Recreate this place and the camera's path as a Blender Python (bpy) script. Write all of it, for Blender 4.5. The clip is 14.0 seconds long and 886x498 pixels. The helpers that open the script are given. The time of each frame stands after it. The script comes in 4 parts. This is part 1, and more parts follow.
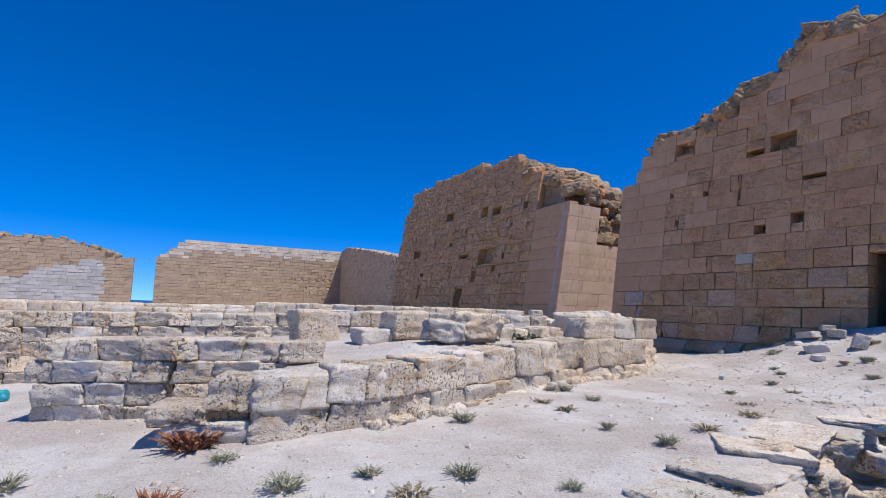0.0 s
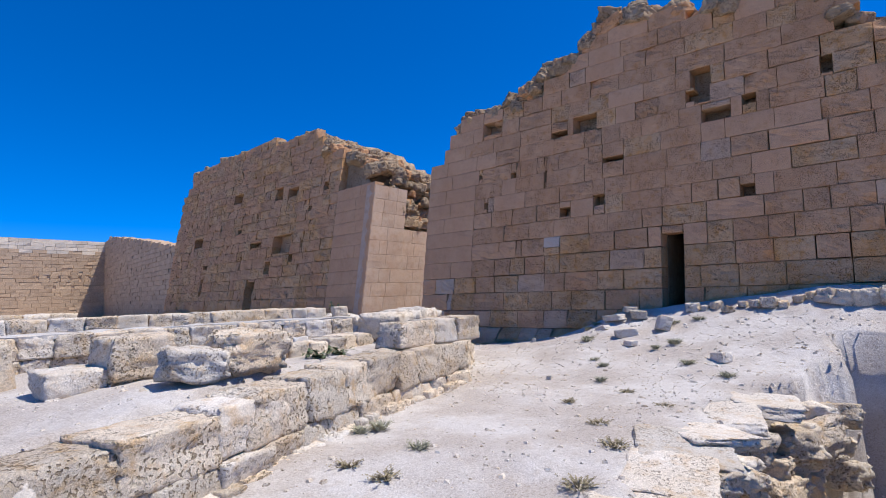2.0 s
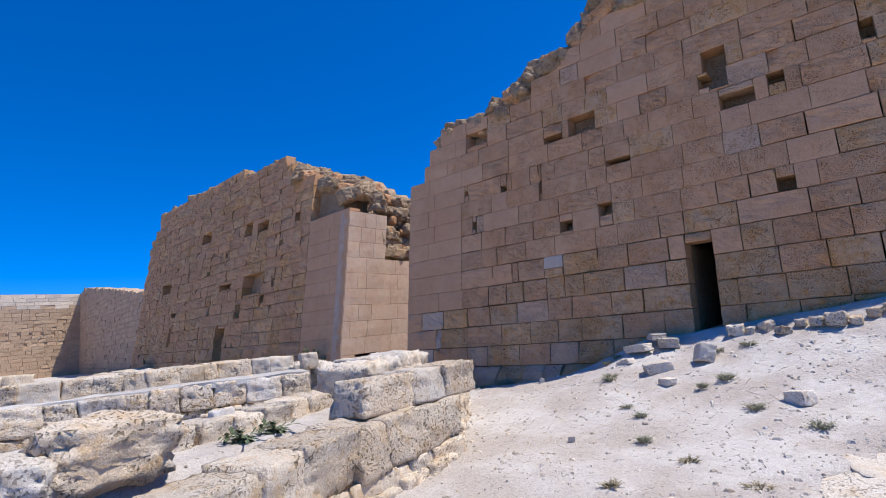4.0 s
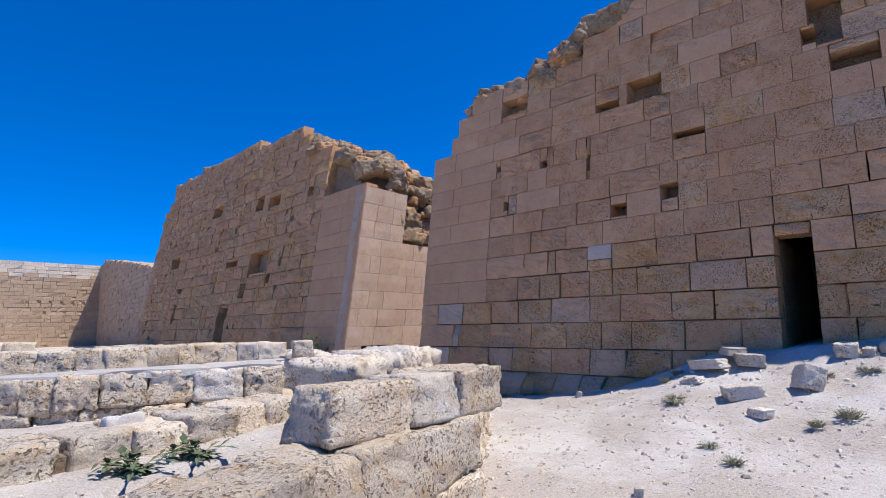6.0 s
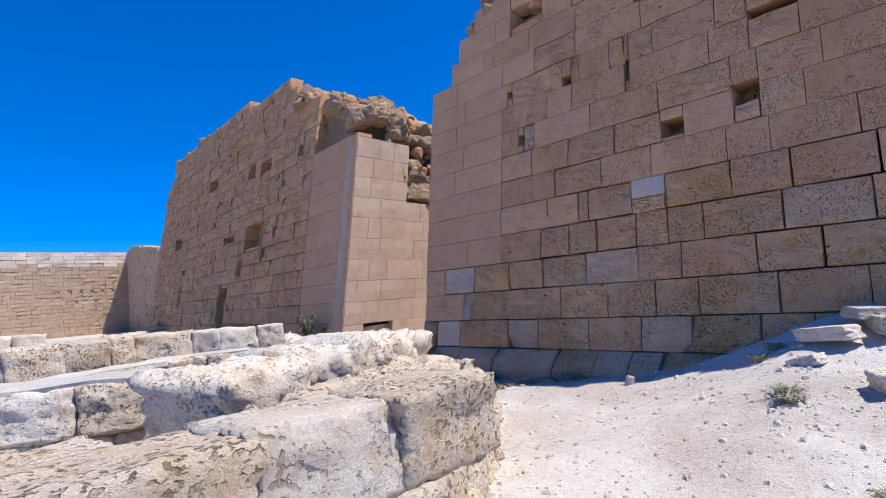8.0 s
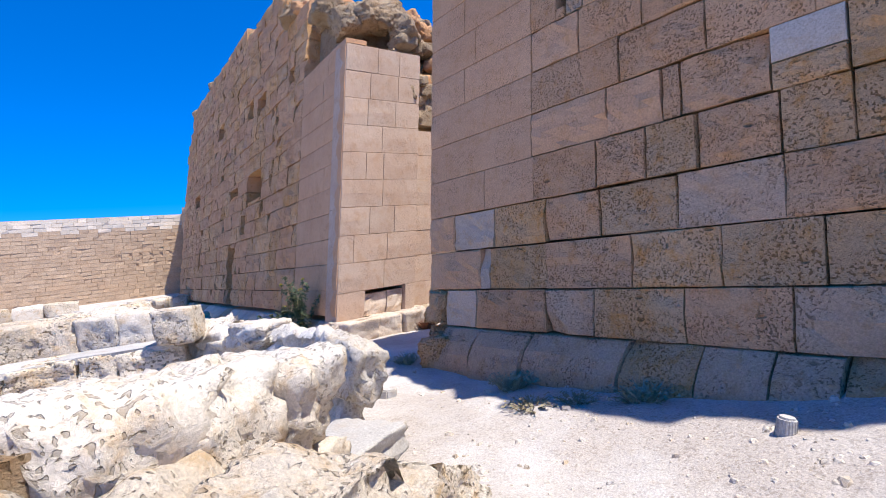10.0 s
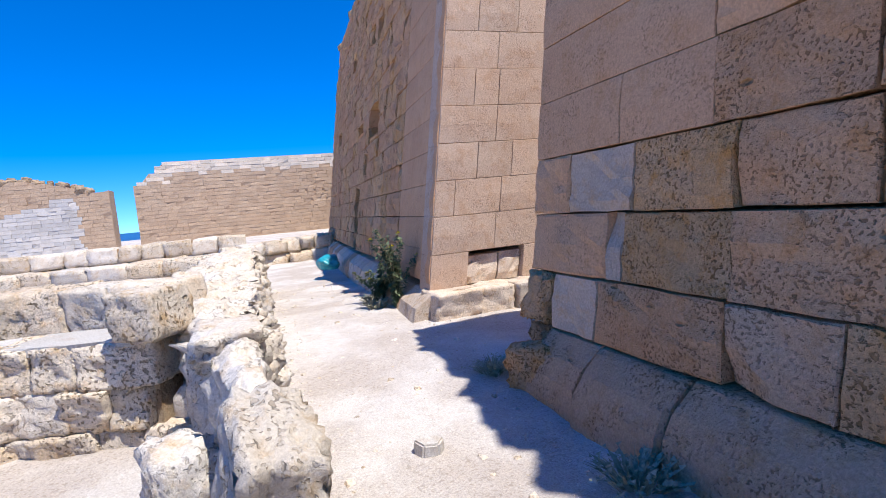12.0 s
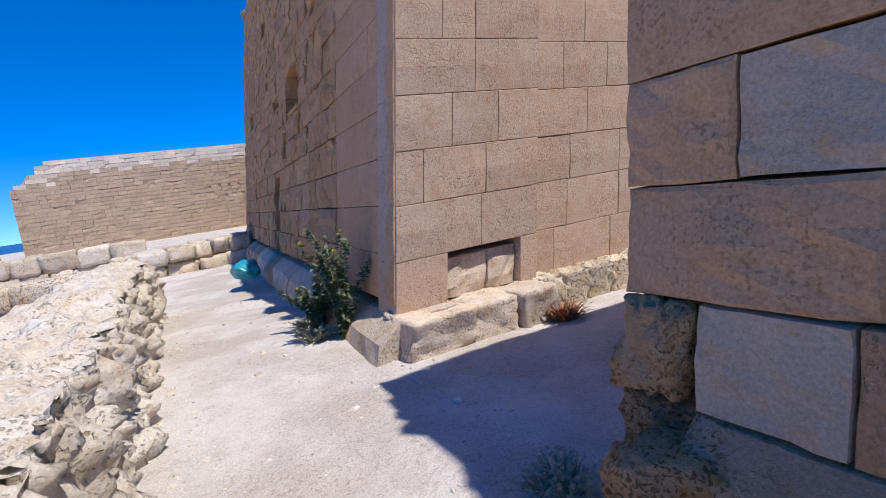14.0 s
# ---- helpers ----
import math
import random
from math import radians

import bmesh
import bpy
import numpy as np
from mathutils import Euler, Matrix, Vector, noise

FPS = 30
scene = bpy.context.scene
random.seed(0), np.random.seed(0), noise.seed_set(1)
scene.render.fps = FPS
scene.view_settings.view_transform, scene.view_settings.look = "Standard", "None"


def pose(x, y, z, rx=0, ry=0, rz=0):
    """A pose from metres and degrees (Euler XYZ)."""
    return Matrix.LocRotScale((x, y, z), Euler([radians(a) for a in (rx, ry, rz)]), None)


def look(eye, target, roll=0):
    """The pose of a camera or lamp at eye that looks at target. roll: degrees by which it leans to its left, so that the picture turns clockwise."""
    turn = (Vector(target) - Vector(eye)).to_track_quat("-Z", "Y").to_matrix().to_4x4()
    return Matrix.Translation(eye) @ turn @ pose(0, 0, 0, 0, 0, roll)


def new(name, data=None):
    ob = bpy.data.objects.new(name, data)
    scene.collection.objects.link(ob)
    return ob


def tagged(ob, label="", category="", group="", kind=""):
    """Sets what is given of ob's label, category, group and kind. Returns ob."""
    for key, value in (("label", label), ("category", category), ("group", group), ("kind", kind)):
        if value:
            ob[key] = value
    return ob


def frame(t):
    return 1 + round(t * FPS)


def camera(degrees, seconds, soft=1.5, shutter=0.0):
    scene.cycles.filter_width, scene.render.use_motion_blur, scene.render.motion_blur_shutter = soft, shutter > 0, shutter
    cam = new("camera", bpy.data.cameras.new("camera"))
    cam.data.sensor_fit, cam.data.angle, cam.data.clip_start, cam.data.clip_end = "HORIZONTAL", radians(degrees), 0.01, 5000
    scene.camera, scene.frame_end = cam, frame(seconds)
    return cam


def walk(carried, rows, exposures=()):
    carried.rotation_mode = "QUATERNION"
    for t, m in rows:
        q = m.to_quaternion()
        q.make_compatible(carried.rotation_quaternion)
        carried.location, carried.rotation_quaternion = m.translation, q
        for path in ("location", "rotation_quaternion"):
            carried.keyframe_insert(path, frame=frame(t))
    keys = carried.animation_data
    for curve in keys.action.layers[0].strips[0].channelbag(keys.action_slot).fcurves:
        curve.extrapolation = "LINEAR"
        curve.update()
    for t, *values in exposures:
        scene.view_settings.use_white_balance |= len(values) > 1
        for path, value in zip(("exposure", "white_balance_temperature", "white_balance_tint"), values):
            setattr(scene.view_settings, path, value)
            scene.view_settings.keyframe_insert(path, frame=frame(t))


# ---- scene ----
cam = camera(80.9, 14.0, soft=0.5)

# seconds, eye x, y, z, pitch, yaw, roll
PATH = [
    (0, -12.300, -10.680, 1.112, 6.50, -29.00, 1.70),
    (0.5, -12.066, -10.155, 1.150, 6.40, -40.22, -1.88),
    (1, -11.647, -9.659, 1.227, 7.12, -44.75, -4.41),
    (1.5, -11.189, -9.272, 1.291, 5.52, -48.73, -1.99),
    (2, -10.930, -9.083, 1.369, 4.95, -50.41, -1.65),
    (2.5, -10.553, -8.884, 1.450, 7.33, -50.82, -2.23),
    (5, -8.749, -7.445, 1.442, 7.73, -51.19, -6.91),
    (5.5, -8.453, -7.195, 1.428, 5.32, -48.44, -4.22),
    (6, -8.045, -6.929, 1.383, 8.18, -48.90, -1.17),
    (6.5, -7.654, -6.676, 1.421, 6.38, -47.04, -3.26),
    (7, -7.229, -6.408, 1.394, 4.29, -46.88, -5.61),
    (7.5, -6.732, -6.165, 1.388, 4.73, -46.20, -5.07),
    (10, -3.684, -4.236, 1.409, 0.00, -38.33, -6.33),
    (10.5, -3.186, -3.902, 1.443, -2.38, -35.43, -8.68),
    (11, -2.651, -3.516, 1.439, -3.05, -33.42, -7.09),
    (11.5, -2.211, -3.123, 1.434, -4.67, -26.32, -3.25),
    (12, -1.965, -2.781, 1.522, -5.05, -19.92, -5.31),
    (12.5, -1.780, -2.336, 1.586, -3.56, -14.71, -8.31),
    (13, -1.624, -1.731, 1.562, -5.17, -14.21, -11.45),
    (13.5, -1.603, -1.147, 1.514, -5.61, -23.44, -11.25),
    (14, -1.540, -0.640, 1.505, -7.40, -27.60, -8.30),
]
EXPOSURES = [(0, -0.08), (0.5, -0.06), (1.0, 0.1), (1.5, 0.1), (2.5, 0.16), (5.0, 0.2), (7.5, 0.32), (10.0, 0.68), (11.0, 0.74), (12.0, 0.55), (13.5, 0.3), (14.0, 0.2)]
walk(cam, [(t, pose(x, y, z, 90 + p, 0, w) @ pose(0, 0, 0, 0, 0, r)) for t, x, y, z, p, w, r in PATH], EXPOSURES)

# ---- light ----
SUN_TO = Vector((1.19, -2.07, 5.25)).normalized()
world = bpy.data.worlds.new("sky")
scene.world = world
world.use_nodes = True
wn = world.node_tree.nodes
sky = wn.new("ShaderNodeTexSky")
sky.sky_type = "NISHITA"
sky.sun_disc = False
sky.sun_elevation = math.asin(SUN_TO.z)
sky.sun_rotation = math.atan2(SUN_TO.x, SUN_TO.y)
sky.altitude = 2500
sky.air_density, sky.dust_density, sky.ozone_density = 0.8, 0.0, 2.0
wn["Background"].inputs["Strength"].default_value = 0.15
deep = wn.new("ShaderNodeHueSaturation")
deep.inputs["Saturation"].default_value = 1.5
deep.inputs["Hue"].default_value = 0.512
deep.inputs["Value"].default_value = 1.36
# dry clear air: the blue reaches down to the horizon
way, lift = wn.new("ShaderNodeTexCoord"), wn.new("ShaderNodeVectorMath")
lift.operation = "ADD"
lift.inputs[1].default_value = (0, 0, 0.07)
world.node_tree.links.new(way.outputs["Generated"], lift.inputs[0])
world.node_tree.links.new(lift.outputs[0], sky.inputs["Vector"])
world.node_tree.links.new(sky.outputs[0], deep.inputs["Color"])
world.node_tree.links.new(deep.outputs[0], wn["Background"].inputs["Color"])
sun = new("sun", bpy.data.lights.new("sun", "SUN"))
sun.data.energy, sun.data.angle, sun.data.color = 4.35, radians(0.53), (1.0, 0.95, 0.88)
sun.matrix_world = look((10, -20, 40), Vector((10, -20, 40)) - SUN_TO)


# ---- materials ----
def mat_new(name):
    m = bpy.data.materials.new(name)
    m.use_nodes = True
    nt = m.node_tree
    return m, nt, nt.nodes["Principled BSDF"]


def nd(nt, kind, **kw):
    n = nt.nodes.new(kind)
    for k, v in kw.items():
        if k in n.inputs:
            n.inputs[k].default_value = v
    return n


def ramp(nt, fac, stops):
    r = nt.nodes.new("ShaderNodeValToRGB")
    els = r.color_ramp.elements
    while len(els) < len(stops):
        els.new(0.5)
    for e, (p, c) in zip(els, stops):
        e.position, e.color = p, (*c, 1)
    nt.links.new(fac, r.inputs[0])
    return r.outputs[0]


def mixc(nt, fac, a, b, mode="MIX"):
    m = nt.nodes.new("ShaderNodeMix")
    m.data_type, m.blend_type = "RGBA", mode
    for sock, v in ((m.inputs[0], fac), (m.inputs[6], a), (m.inputs[7], b)):
        if isinstance(v, (int, float)):
            sock.default_value = v
        elif isinstance(v, tuple):
            sock.default_value = (*v, 1)
        else:
            nt.links.new(v, sock)
    return m.outputs[2]


def math_n(nt, op, a, b):
    m = nt.nodes.new("ShaderNodeMath")
    m.operation = op
    for sock, v in zip(m.inputs, (a, b)):
        if isinstance(v, (int, float)):
            sock.default_value = v
        else:
            nt.links.new(v, sock)
    return m.outputs[0]


def stone_mat(name, base, light, stain, pit=0.5, pit_scale=28.0, grain=60.0, vary=0.16, bump=0.5, relief=0.03, hollow=0.0):
    """Limestone: base and lighter patches, ochre stains, scattered pits with their shade painted in, grain; each block
    a little different.
    """
    m, nt, bs = mat_new(name)
    L = nt.links.new
    geo = nt.nodes.new("ShaderNodeNewGeometry")
    pos = geo.outputs["Position"]
    obj = nt.nodes.new("ShaderNodeObjectInfo")
    big = nd(nt, "ShaderNodeTexNoise", Scale=1.1, Detail=6.0, Roughness=0.6)
    mid = nd(nt, "ShaderNodeTexNoise", Scale=7.0, Detail=8.0, Roughness=0.7)
    fine = nd(nt, "ShaderNodeTexNoise", Scale=grain, Detail=6.0, Roughness=0.75)
    for n in (big, mid, fine):
        L(pos, n.inputs["Vector"])
    # pits are warped so that they come out uneven
    warp = nt.nodes.new("ShaderNodeVectorMath")
    warp.operation = "MULTIPLY_ADD"
    L(mid.outputs["Color"], warp.inputs[0])
    warp.inputs[1].default_value = (0.03, 0.03, 0.03)
    L(pos, warp.inputs[2])
    c = mixc(nt, ramp(nt, big.outputs[0], [(0.38, (0, 0, 0)), (0.62, (1, 1, 1))]), base, light)
    c = mixc(nt, ramp(nt, mid.outputs[0], [(0.50, (0, 0, 0)), (0.68, (0.85, 0.85, 0.85))]), c, stain)
    isl = math_n(nt, "ADD", obj.outputs["Random"], geo.outputs["Random Per Island"])
    isl = math_n(nt, "FRACT", isl, 0)
    c = mixc(nt, 1.0, c, ramp(nt, isl, [(0.0, (1 - vary,) * 3), (0.5, (1.0, 1.0, 1.0)), (1.0, (1 + vary, 1 + 0.85 * vary, 1 + 0.6 * vary))]), "MULTIPLY")
    c = mixc(nt, 0.75, c, ramp(nt, fine.outputs[0], [(0.3, (0.64, 0.62, 0.60)), (0.7, (1.3, 1.3, 1.3))]), "MULTIPLY")
    # pits: specks of noise, gathered where a broader noise is high
    speck = nd(nt, "ShaderNodeTexNoise", Scale=pit_scale * 4.2, Detail=1.0, Roughness=0.4)
    L(warp.outputs[0], speck.inputs["Vector"])
    patch = nd(nt, "ShaderNodeTexNoise", Scale=3.2, Detail=3.0, Roughness=0.6)
    L(pos, patch.inputs["Vector"])
    mask = ramp(nt, patch.outputs[0], [(0.44, (0, 0, 0)), (0.58, (1, 1, 1))])
    cell = ramp(nt, speck.outputs[0], [(0.585, (0, 0, 0)), (0.635, (1, 1, 1))])
    pits = math_n(nt, "MULTIPLY", math_n(nt, "MULTIPLY", mask, cell), pit)
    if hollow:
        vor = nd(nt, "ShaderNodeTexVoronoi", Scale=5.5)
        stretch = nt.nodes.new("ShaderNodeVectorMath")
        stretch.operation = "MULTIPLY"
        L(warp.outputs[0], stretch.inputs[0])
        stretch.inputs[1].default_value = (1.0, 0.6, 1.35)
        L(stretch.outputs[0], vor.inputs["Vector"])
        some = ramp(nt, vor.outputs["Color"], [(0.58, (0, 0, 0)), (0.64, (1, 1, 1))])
        dark_spot = ramp(nt, vor.outputs["Distance"], [(0.05, (1, 1, 1)), (0.13, (0, 0, 0))])
        pits = math_n(nt, "MAXIMUM", pits, math_n(nt, "MULTIPLY", math_n(nt, "MULTIPLY", some, dark_spot), hollow))
        # clusters of larger worn holes, their shade painted dark, lying in the stone's bedding
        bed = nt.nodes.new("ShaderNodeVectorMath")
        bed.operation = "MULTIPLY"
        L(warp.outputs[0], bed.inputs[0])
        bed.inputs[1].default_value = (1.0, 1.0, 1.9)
        big_spot = nd(nt, "ShaderNodeTexNoise", Scale=27.0, Detail=4.0, Roughness=0.55)
        L(bed.outputs[0], big_spot.inputs["Vector"])
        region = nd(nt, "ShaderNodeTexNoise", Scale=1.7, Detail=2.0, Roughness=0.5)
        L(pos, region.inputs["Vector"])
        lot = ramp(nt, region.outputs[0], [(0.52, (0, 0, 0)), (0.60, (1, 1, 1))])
        gap = ramp(nt, big_spot.outputs[0], [(0.60, (0, 0, 0)), (0.66, (1, 1, 1))])
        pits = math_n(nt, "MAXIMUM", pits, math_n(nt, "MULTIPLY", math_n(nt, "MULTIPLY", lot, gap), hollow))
    # shade inside pits and holes is put into the colour; the bump below adds relief
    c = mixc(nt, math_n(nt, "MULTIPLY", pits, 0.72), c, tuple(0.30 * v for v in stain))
    L(c, bs.inputs["Base Color"])
    bs.inputs["Roughness"].default_value = 0.93
    bs.inputs["Specular IOR Level"].default_value = 0.2
    h = math_n(nt, "ADD", math_n(nt, "MULTIPLY", fine.outputs[0], 0.35), mid.outputs[0])
    h = math_n(nt, "SUBTRACT", h, math_n(nt, "MULTIPLY", pits, 1.6))
    bp = nd(nt, "ShaderNodeBump", Strength=bump, Distance=relief)
    L(h, bp.inputs["Height"])
    L(bp.outputs[0], bs.inputs["Normal"])
    return m


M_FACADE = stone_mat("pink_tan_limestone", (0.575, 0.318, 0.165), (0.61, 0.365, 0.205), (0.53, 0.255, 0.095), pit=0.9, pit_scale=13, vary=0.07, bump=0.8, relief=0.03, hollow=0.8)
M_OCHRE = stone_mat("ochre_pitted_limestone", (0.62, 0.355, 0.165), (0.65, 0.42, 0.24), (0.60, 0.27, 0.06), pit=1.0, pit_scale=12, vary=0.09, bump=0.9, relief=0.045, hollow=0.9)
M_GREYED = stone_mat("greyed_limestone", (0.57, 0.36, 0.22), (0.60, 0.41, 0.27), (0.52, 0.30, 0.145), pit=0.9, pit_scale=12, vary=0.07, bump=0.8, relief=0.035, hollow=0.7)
M_SMOOTH = stone_mat("smooth_dressed_limestone", (0.585, 0.335, 0.185), (0.61, 0.37, 0.215), (0.54, 0.295, 0.14), pit=0.6, pit_scale=12, vary=0.05, bump=0.35)
M_JAMB = stone_mat("pale_limestone", (0.53, 0.375, 0.27), (0.57, 0.43, 0.325), (0.49, 0.32, 0.205), pit=0.6, pit_scale=12, vary=0.06, bump=0.45)
M_PLINTH = stone_mat("worn_plinth_limestone", (0.64, 0.52, 0.40), (0.70, 0.60, 0.50), (0.56, 0.38, 0.23), pit=0.6, pit_scale=12, bump=0.8)
M_CORE = stone_mat("rubble_core", (0.42, 0.30, 0.19), (0.50, 0.39, 0.27), (0.36, 0.21, 0.10), pit=0.9, pit_scale=9, bump=1.0, relief=0.06)
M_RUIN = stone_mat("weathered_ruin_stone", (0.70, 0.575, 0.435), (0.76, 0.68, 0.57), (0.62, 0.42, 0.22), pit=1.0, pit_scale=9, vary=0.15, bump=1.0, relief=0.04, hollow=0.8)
M_WHITE = stone_mat("bleached_stone", (0.62, 0.545, 0.45), (0.68, 0.635, 0.575), (0.54, 0.40, 0.255), pit=0.7, pit_scale=10, bump=0.8, relief=0.025)
M_FAR = stone_mat("far_wall_stone", (0.47, 0.335, 0.225), (0.52, 0.385, 0.265), (0.41, 0.275, 0.17), pit=0.35, pit_scale=3.5, grain=9, vary=0.08)
M_REPAIR = stone_mat("pale_repair_stone", (0.66, 0.565, 0.45), (0.70, 0.61, 0.50), (0.60, 0.47, 0.34), pit=0.1, grain=20)
M_PALE = stone_mat("pale_replaced_stone", (0.62, 0.50, 0.39), (0.66, 0.56, 0.46), (0.58, 0.40, 0.26), pit=0.3, bump=0.5)
M_PATCH = stone_mat("grey_cement", (0.50, 0.375, 0.275), (0.535, 0.425, 0.335), (0.55, 0.34, 0.18), pit=0.2, bump=0.5)
M_CEMENT = stone_mat("pale_cement_cap", (0.52, 0.49, 0.45), (0.57, 0.55, 0.52), (0.50, 0.43, 0.36), pit=0.15, bump=0.5)
# stone colour darkened to stand for the shade behind the doorways
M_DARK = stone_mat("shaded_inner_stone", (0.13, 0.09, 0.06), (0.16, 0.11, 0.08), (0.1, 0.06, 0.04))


def ground_mat():
    m, nt, bs = mat_new("dusty_ground")
    L = nt.links.new
    pos = nt.nodes.new("ShaderNodeNewGeometry").outputs["Position"]
    big = nd(nt, "ShaderNodeTexNoise", Scale=0.8, Detail=7.0, Roughness=0.62)
    mid = nd(nt, "ShaderNodeTexNoise", Scale=9.0, Detail=8.0, Roughness=0.7)
    fine = nd(nt, "ShaderNodeTexNoise", Scale=90.0, Detail=4.0, Roughness=0.7)
    peb = nd(nt, "ShaderNodeTexVoronoi", Scale=26.0)
    for n in (big, mid, fine, peb):
        L(pos, n.inputs["Vector"])
    c = mixc(nt, ramp(nt, big.outputs[0], [(0.42, (0, 0, 0)), (0.58, (1, 1, 1))]), (0.54, 0.48, 0.43), (0.675, 0.635, 0.595))
    c = mixc(nt, ramp(nt, mid.outputs[0], [(0.52, (0, 0, 0)), (0.72, (0.7, 0.7, 0.7))]), c, (0.52, 0.45, 0.385))
    c = mixc(nt, 0.85, c, ramp(nt, fine.outputs[0], [(0.3, (0.62, 0.60, 0.58)), (0.7, (1.15, 1.15, 1.15))]), "MULTIPLY")
    grit = nd(nt, "ShaderNodeTexNoise", Scale=38.0, Detail=2.0, Roughness=0.5)
    L(pos, grit.inputs["Vector"])
    where = ramp(nt, big.outputs[0], [(0.40, (0.75, 0.75, 0.75)), (0.58, (0.08, 0.08, 0.08))])
    c = mixc(nt, math_n(nt, "MULTIPLY", where, ramp(nt, grit.outputs[0], [(0.56, (0, 0, 0)), (0.64, (1, 1, 1))])), c, (0.33, 0.28, 0.235))
    L(c, bs.inputs["Base Color"])
    bs.inputs["Roughness"].default_value = 0.95
    bs.inputs["Specular IOR Level"].default_value = 0.15
    stone = ramp(nt, peb.outputs["Distance"], [(0.05, (1, 1, 1)), (0.30, (0, 0, 0))])
    h = math_n(nt, "ADD", math_n(nt, "MULTIPLY", stone, 0.15), math_n(nt, "ADD", mid.outputs[0], math_n(nt, "MULTIPLY", fine.outputs[0], 0.12)))
    bp = nd(nt, "ShaderNodeBump", Strength=0.8, Distance=0.04)
    L(h, bp.inputs["Height"])
    L(bp.outputs[0], bs.inputs["Normal"])
    return m


M_GROUND = ground_mat()


def plain(name, color, rough=0.8, scale=12.0, spread=0.25):
    m, nt, bs = mat_new(name)
    n = nd(nt, "ShaderNodeTexNoise", Scale=scale, Detail=6.0, Roughness=0.65)
    nt.links.new(nt.nodes.new("ShaderNodeNewGeometry").outputs["Position"], n.inputs["Vector"])
    lo, hi = tuple(v * (1 - spread) for v in color), tuple(min(1, v * (1 + spread)) for v in color)
    nt.links.new(ramp(nt, n.outputs[0], [(0.35, lo), (0.65, hi)]), bs.inputs["Base Color"])
    bs.inputs["Roughness"].default_value = rough
    return m


M_SEA = plain("sea_water", (0.02, 0.09, 0.20), 0.35, 0.02)
M_SHRUB = plain("dry_green_shrub", (0.34, 0.33, 0.23), 0.9, 40)
M_LEAF = plain("dark_green_leaf", (0.11, 0.14, 0.065), 0.7, 40)
M_STRAW = plain("dry_straw", (0.30, 0.25, 0.15), 0.9, 40)
M_REDPLANT = plain("reddish_dry_plant", (0.28, 0.12, 0.06), 0.9, 40)
M_FLOWER = plain("yellow_flower", (0.65, 0.50, 0.04), 0.7, 40)
M_TEAL = plain("teal_plastic", (0.02, 0.30, 0.36), 0.4, 20)


# ---- builders ----
def part(name, bm, material, parent, label="", smooth=False):
    me = bpy.data.meshes.new(name)
    bm.to_mesh(me)
    bm.free()
    me.materials.append(material)
    if smooth:
        me.shade_smooth()
    ob = new(name, me)
    ob.parent = parent
    if label:
        tagged(ob, label)
    return ob


def mesh_of(name, verts, faces, material, smooth=False):
    me = bpy.data.meshes.new(name)
    me.from_pydata(verts, [], faces)
    me.materials.append(material)
    if smooth:
        me.shade_smooth()
    me.update()
    return me


def sstep(a, b, v):
    v = np.clip((v - a) / (b - a), 0, 1)
    return v * v * (3 - 2 * v)


def fbm(p, scale, octaves=4):
    return noise.fractal(Vector(p) * scale, 1.0, 2.0, octaves)


def seg_dist(px, py, pts):
    d = np.full(np.shape(px), 1e9)
    for (ax, ay), (bx, by) in zip(pts[:-1], pts[1:]):
        t = np.clip(((px - ax) * (bx - ax) + (py - ay) * (by - ay)) / ((bx - ax) ** 2 + (by - ay) ** 2), 0, 1)
        d = np.minimum(d, np.hypot(px - ax - t * (bx - ax), py - ay - t * (by - ay)))
    return d


PIT = [(-10.0, -10.3), (-8.6, -9.4), (-6.9, -8.85), (-5.3, -8.7), (-3.4, -9.1), (-2.4, -9.5)]


def ground_z(x, y):
    """Height of the ground: falling a little towards the start, a bank before the door, a broken pit, the filled platform."""
    x, y = np.asarray(x, float), np.asarray(y, float)
    z = 0.06 - 0.06 * np.clip(np.hypot(x + 2, y + 2) - 7.0, 0, 6.5)
    z = z + 0.008 * np.clip(y, 0, 30)
    bank = np.interp(-y, [0.5, 2.5, 3.5, 4.8, 6.0, 8.5, 14], [0.0, 0.12, 0.30, 0.78, 0.96, 1.26, 1.4])
    z = z + bank * np.clip(1 + x / 5.2, 0, 1) ** 2.2
    z = z + 0.14 * np.exp(-(((x + 2.35) / 0.5) ** 2 + ((y + 2.2) / 0.5) ** 2))
    inner = np.interp(x, [-11.5, -9.5, -7.0], [0.45, 0.55, 0.58]) * sstep(0.0, 0.2, y - np.interp(x, [-11.3, -10.3, -8.8, -7.1, -5.0], [-5.1, -5.15, -4.72, -4.16, -3.75])) * sstep(-11.5, -10.9, x) * sstep(-4.9, -5.4, x) * sstep(0.5, -0.5, y)
    edge = seg_dist(x, y, PIT) + 0.16 * np.sin(2.3 * x + 1.3 * y) + 0.10 * np.sin(5.1 * x - 3.7 * y)
    pit = -2.1 * sstep(1.0, 0.80, edge)
    return z + inner + pit


def axis(lo, a, b, hi, step, far):
    out = list(np.arange(a, b, step))
    v, s = b, step
    while v < hi:
        out.append(v)
        s *= 1.35
        v += min(s, far)
    v, s = a - step, step
    left = []
    while v > lo:
        left.append(v)
        s *= 1.35
        v -= min(s, far)
    return np.array(sorted(left) + out + [hi] if lo > -1e8 else out)


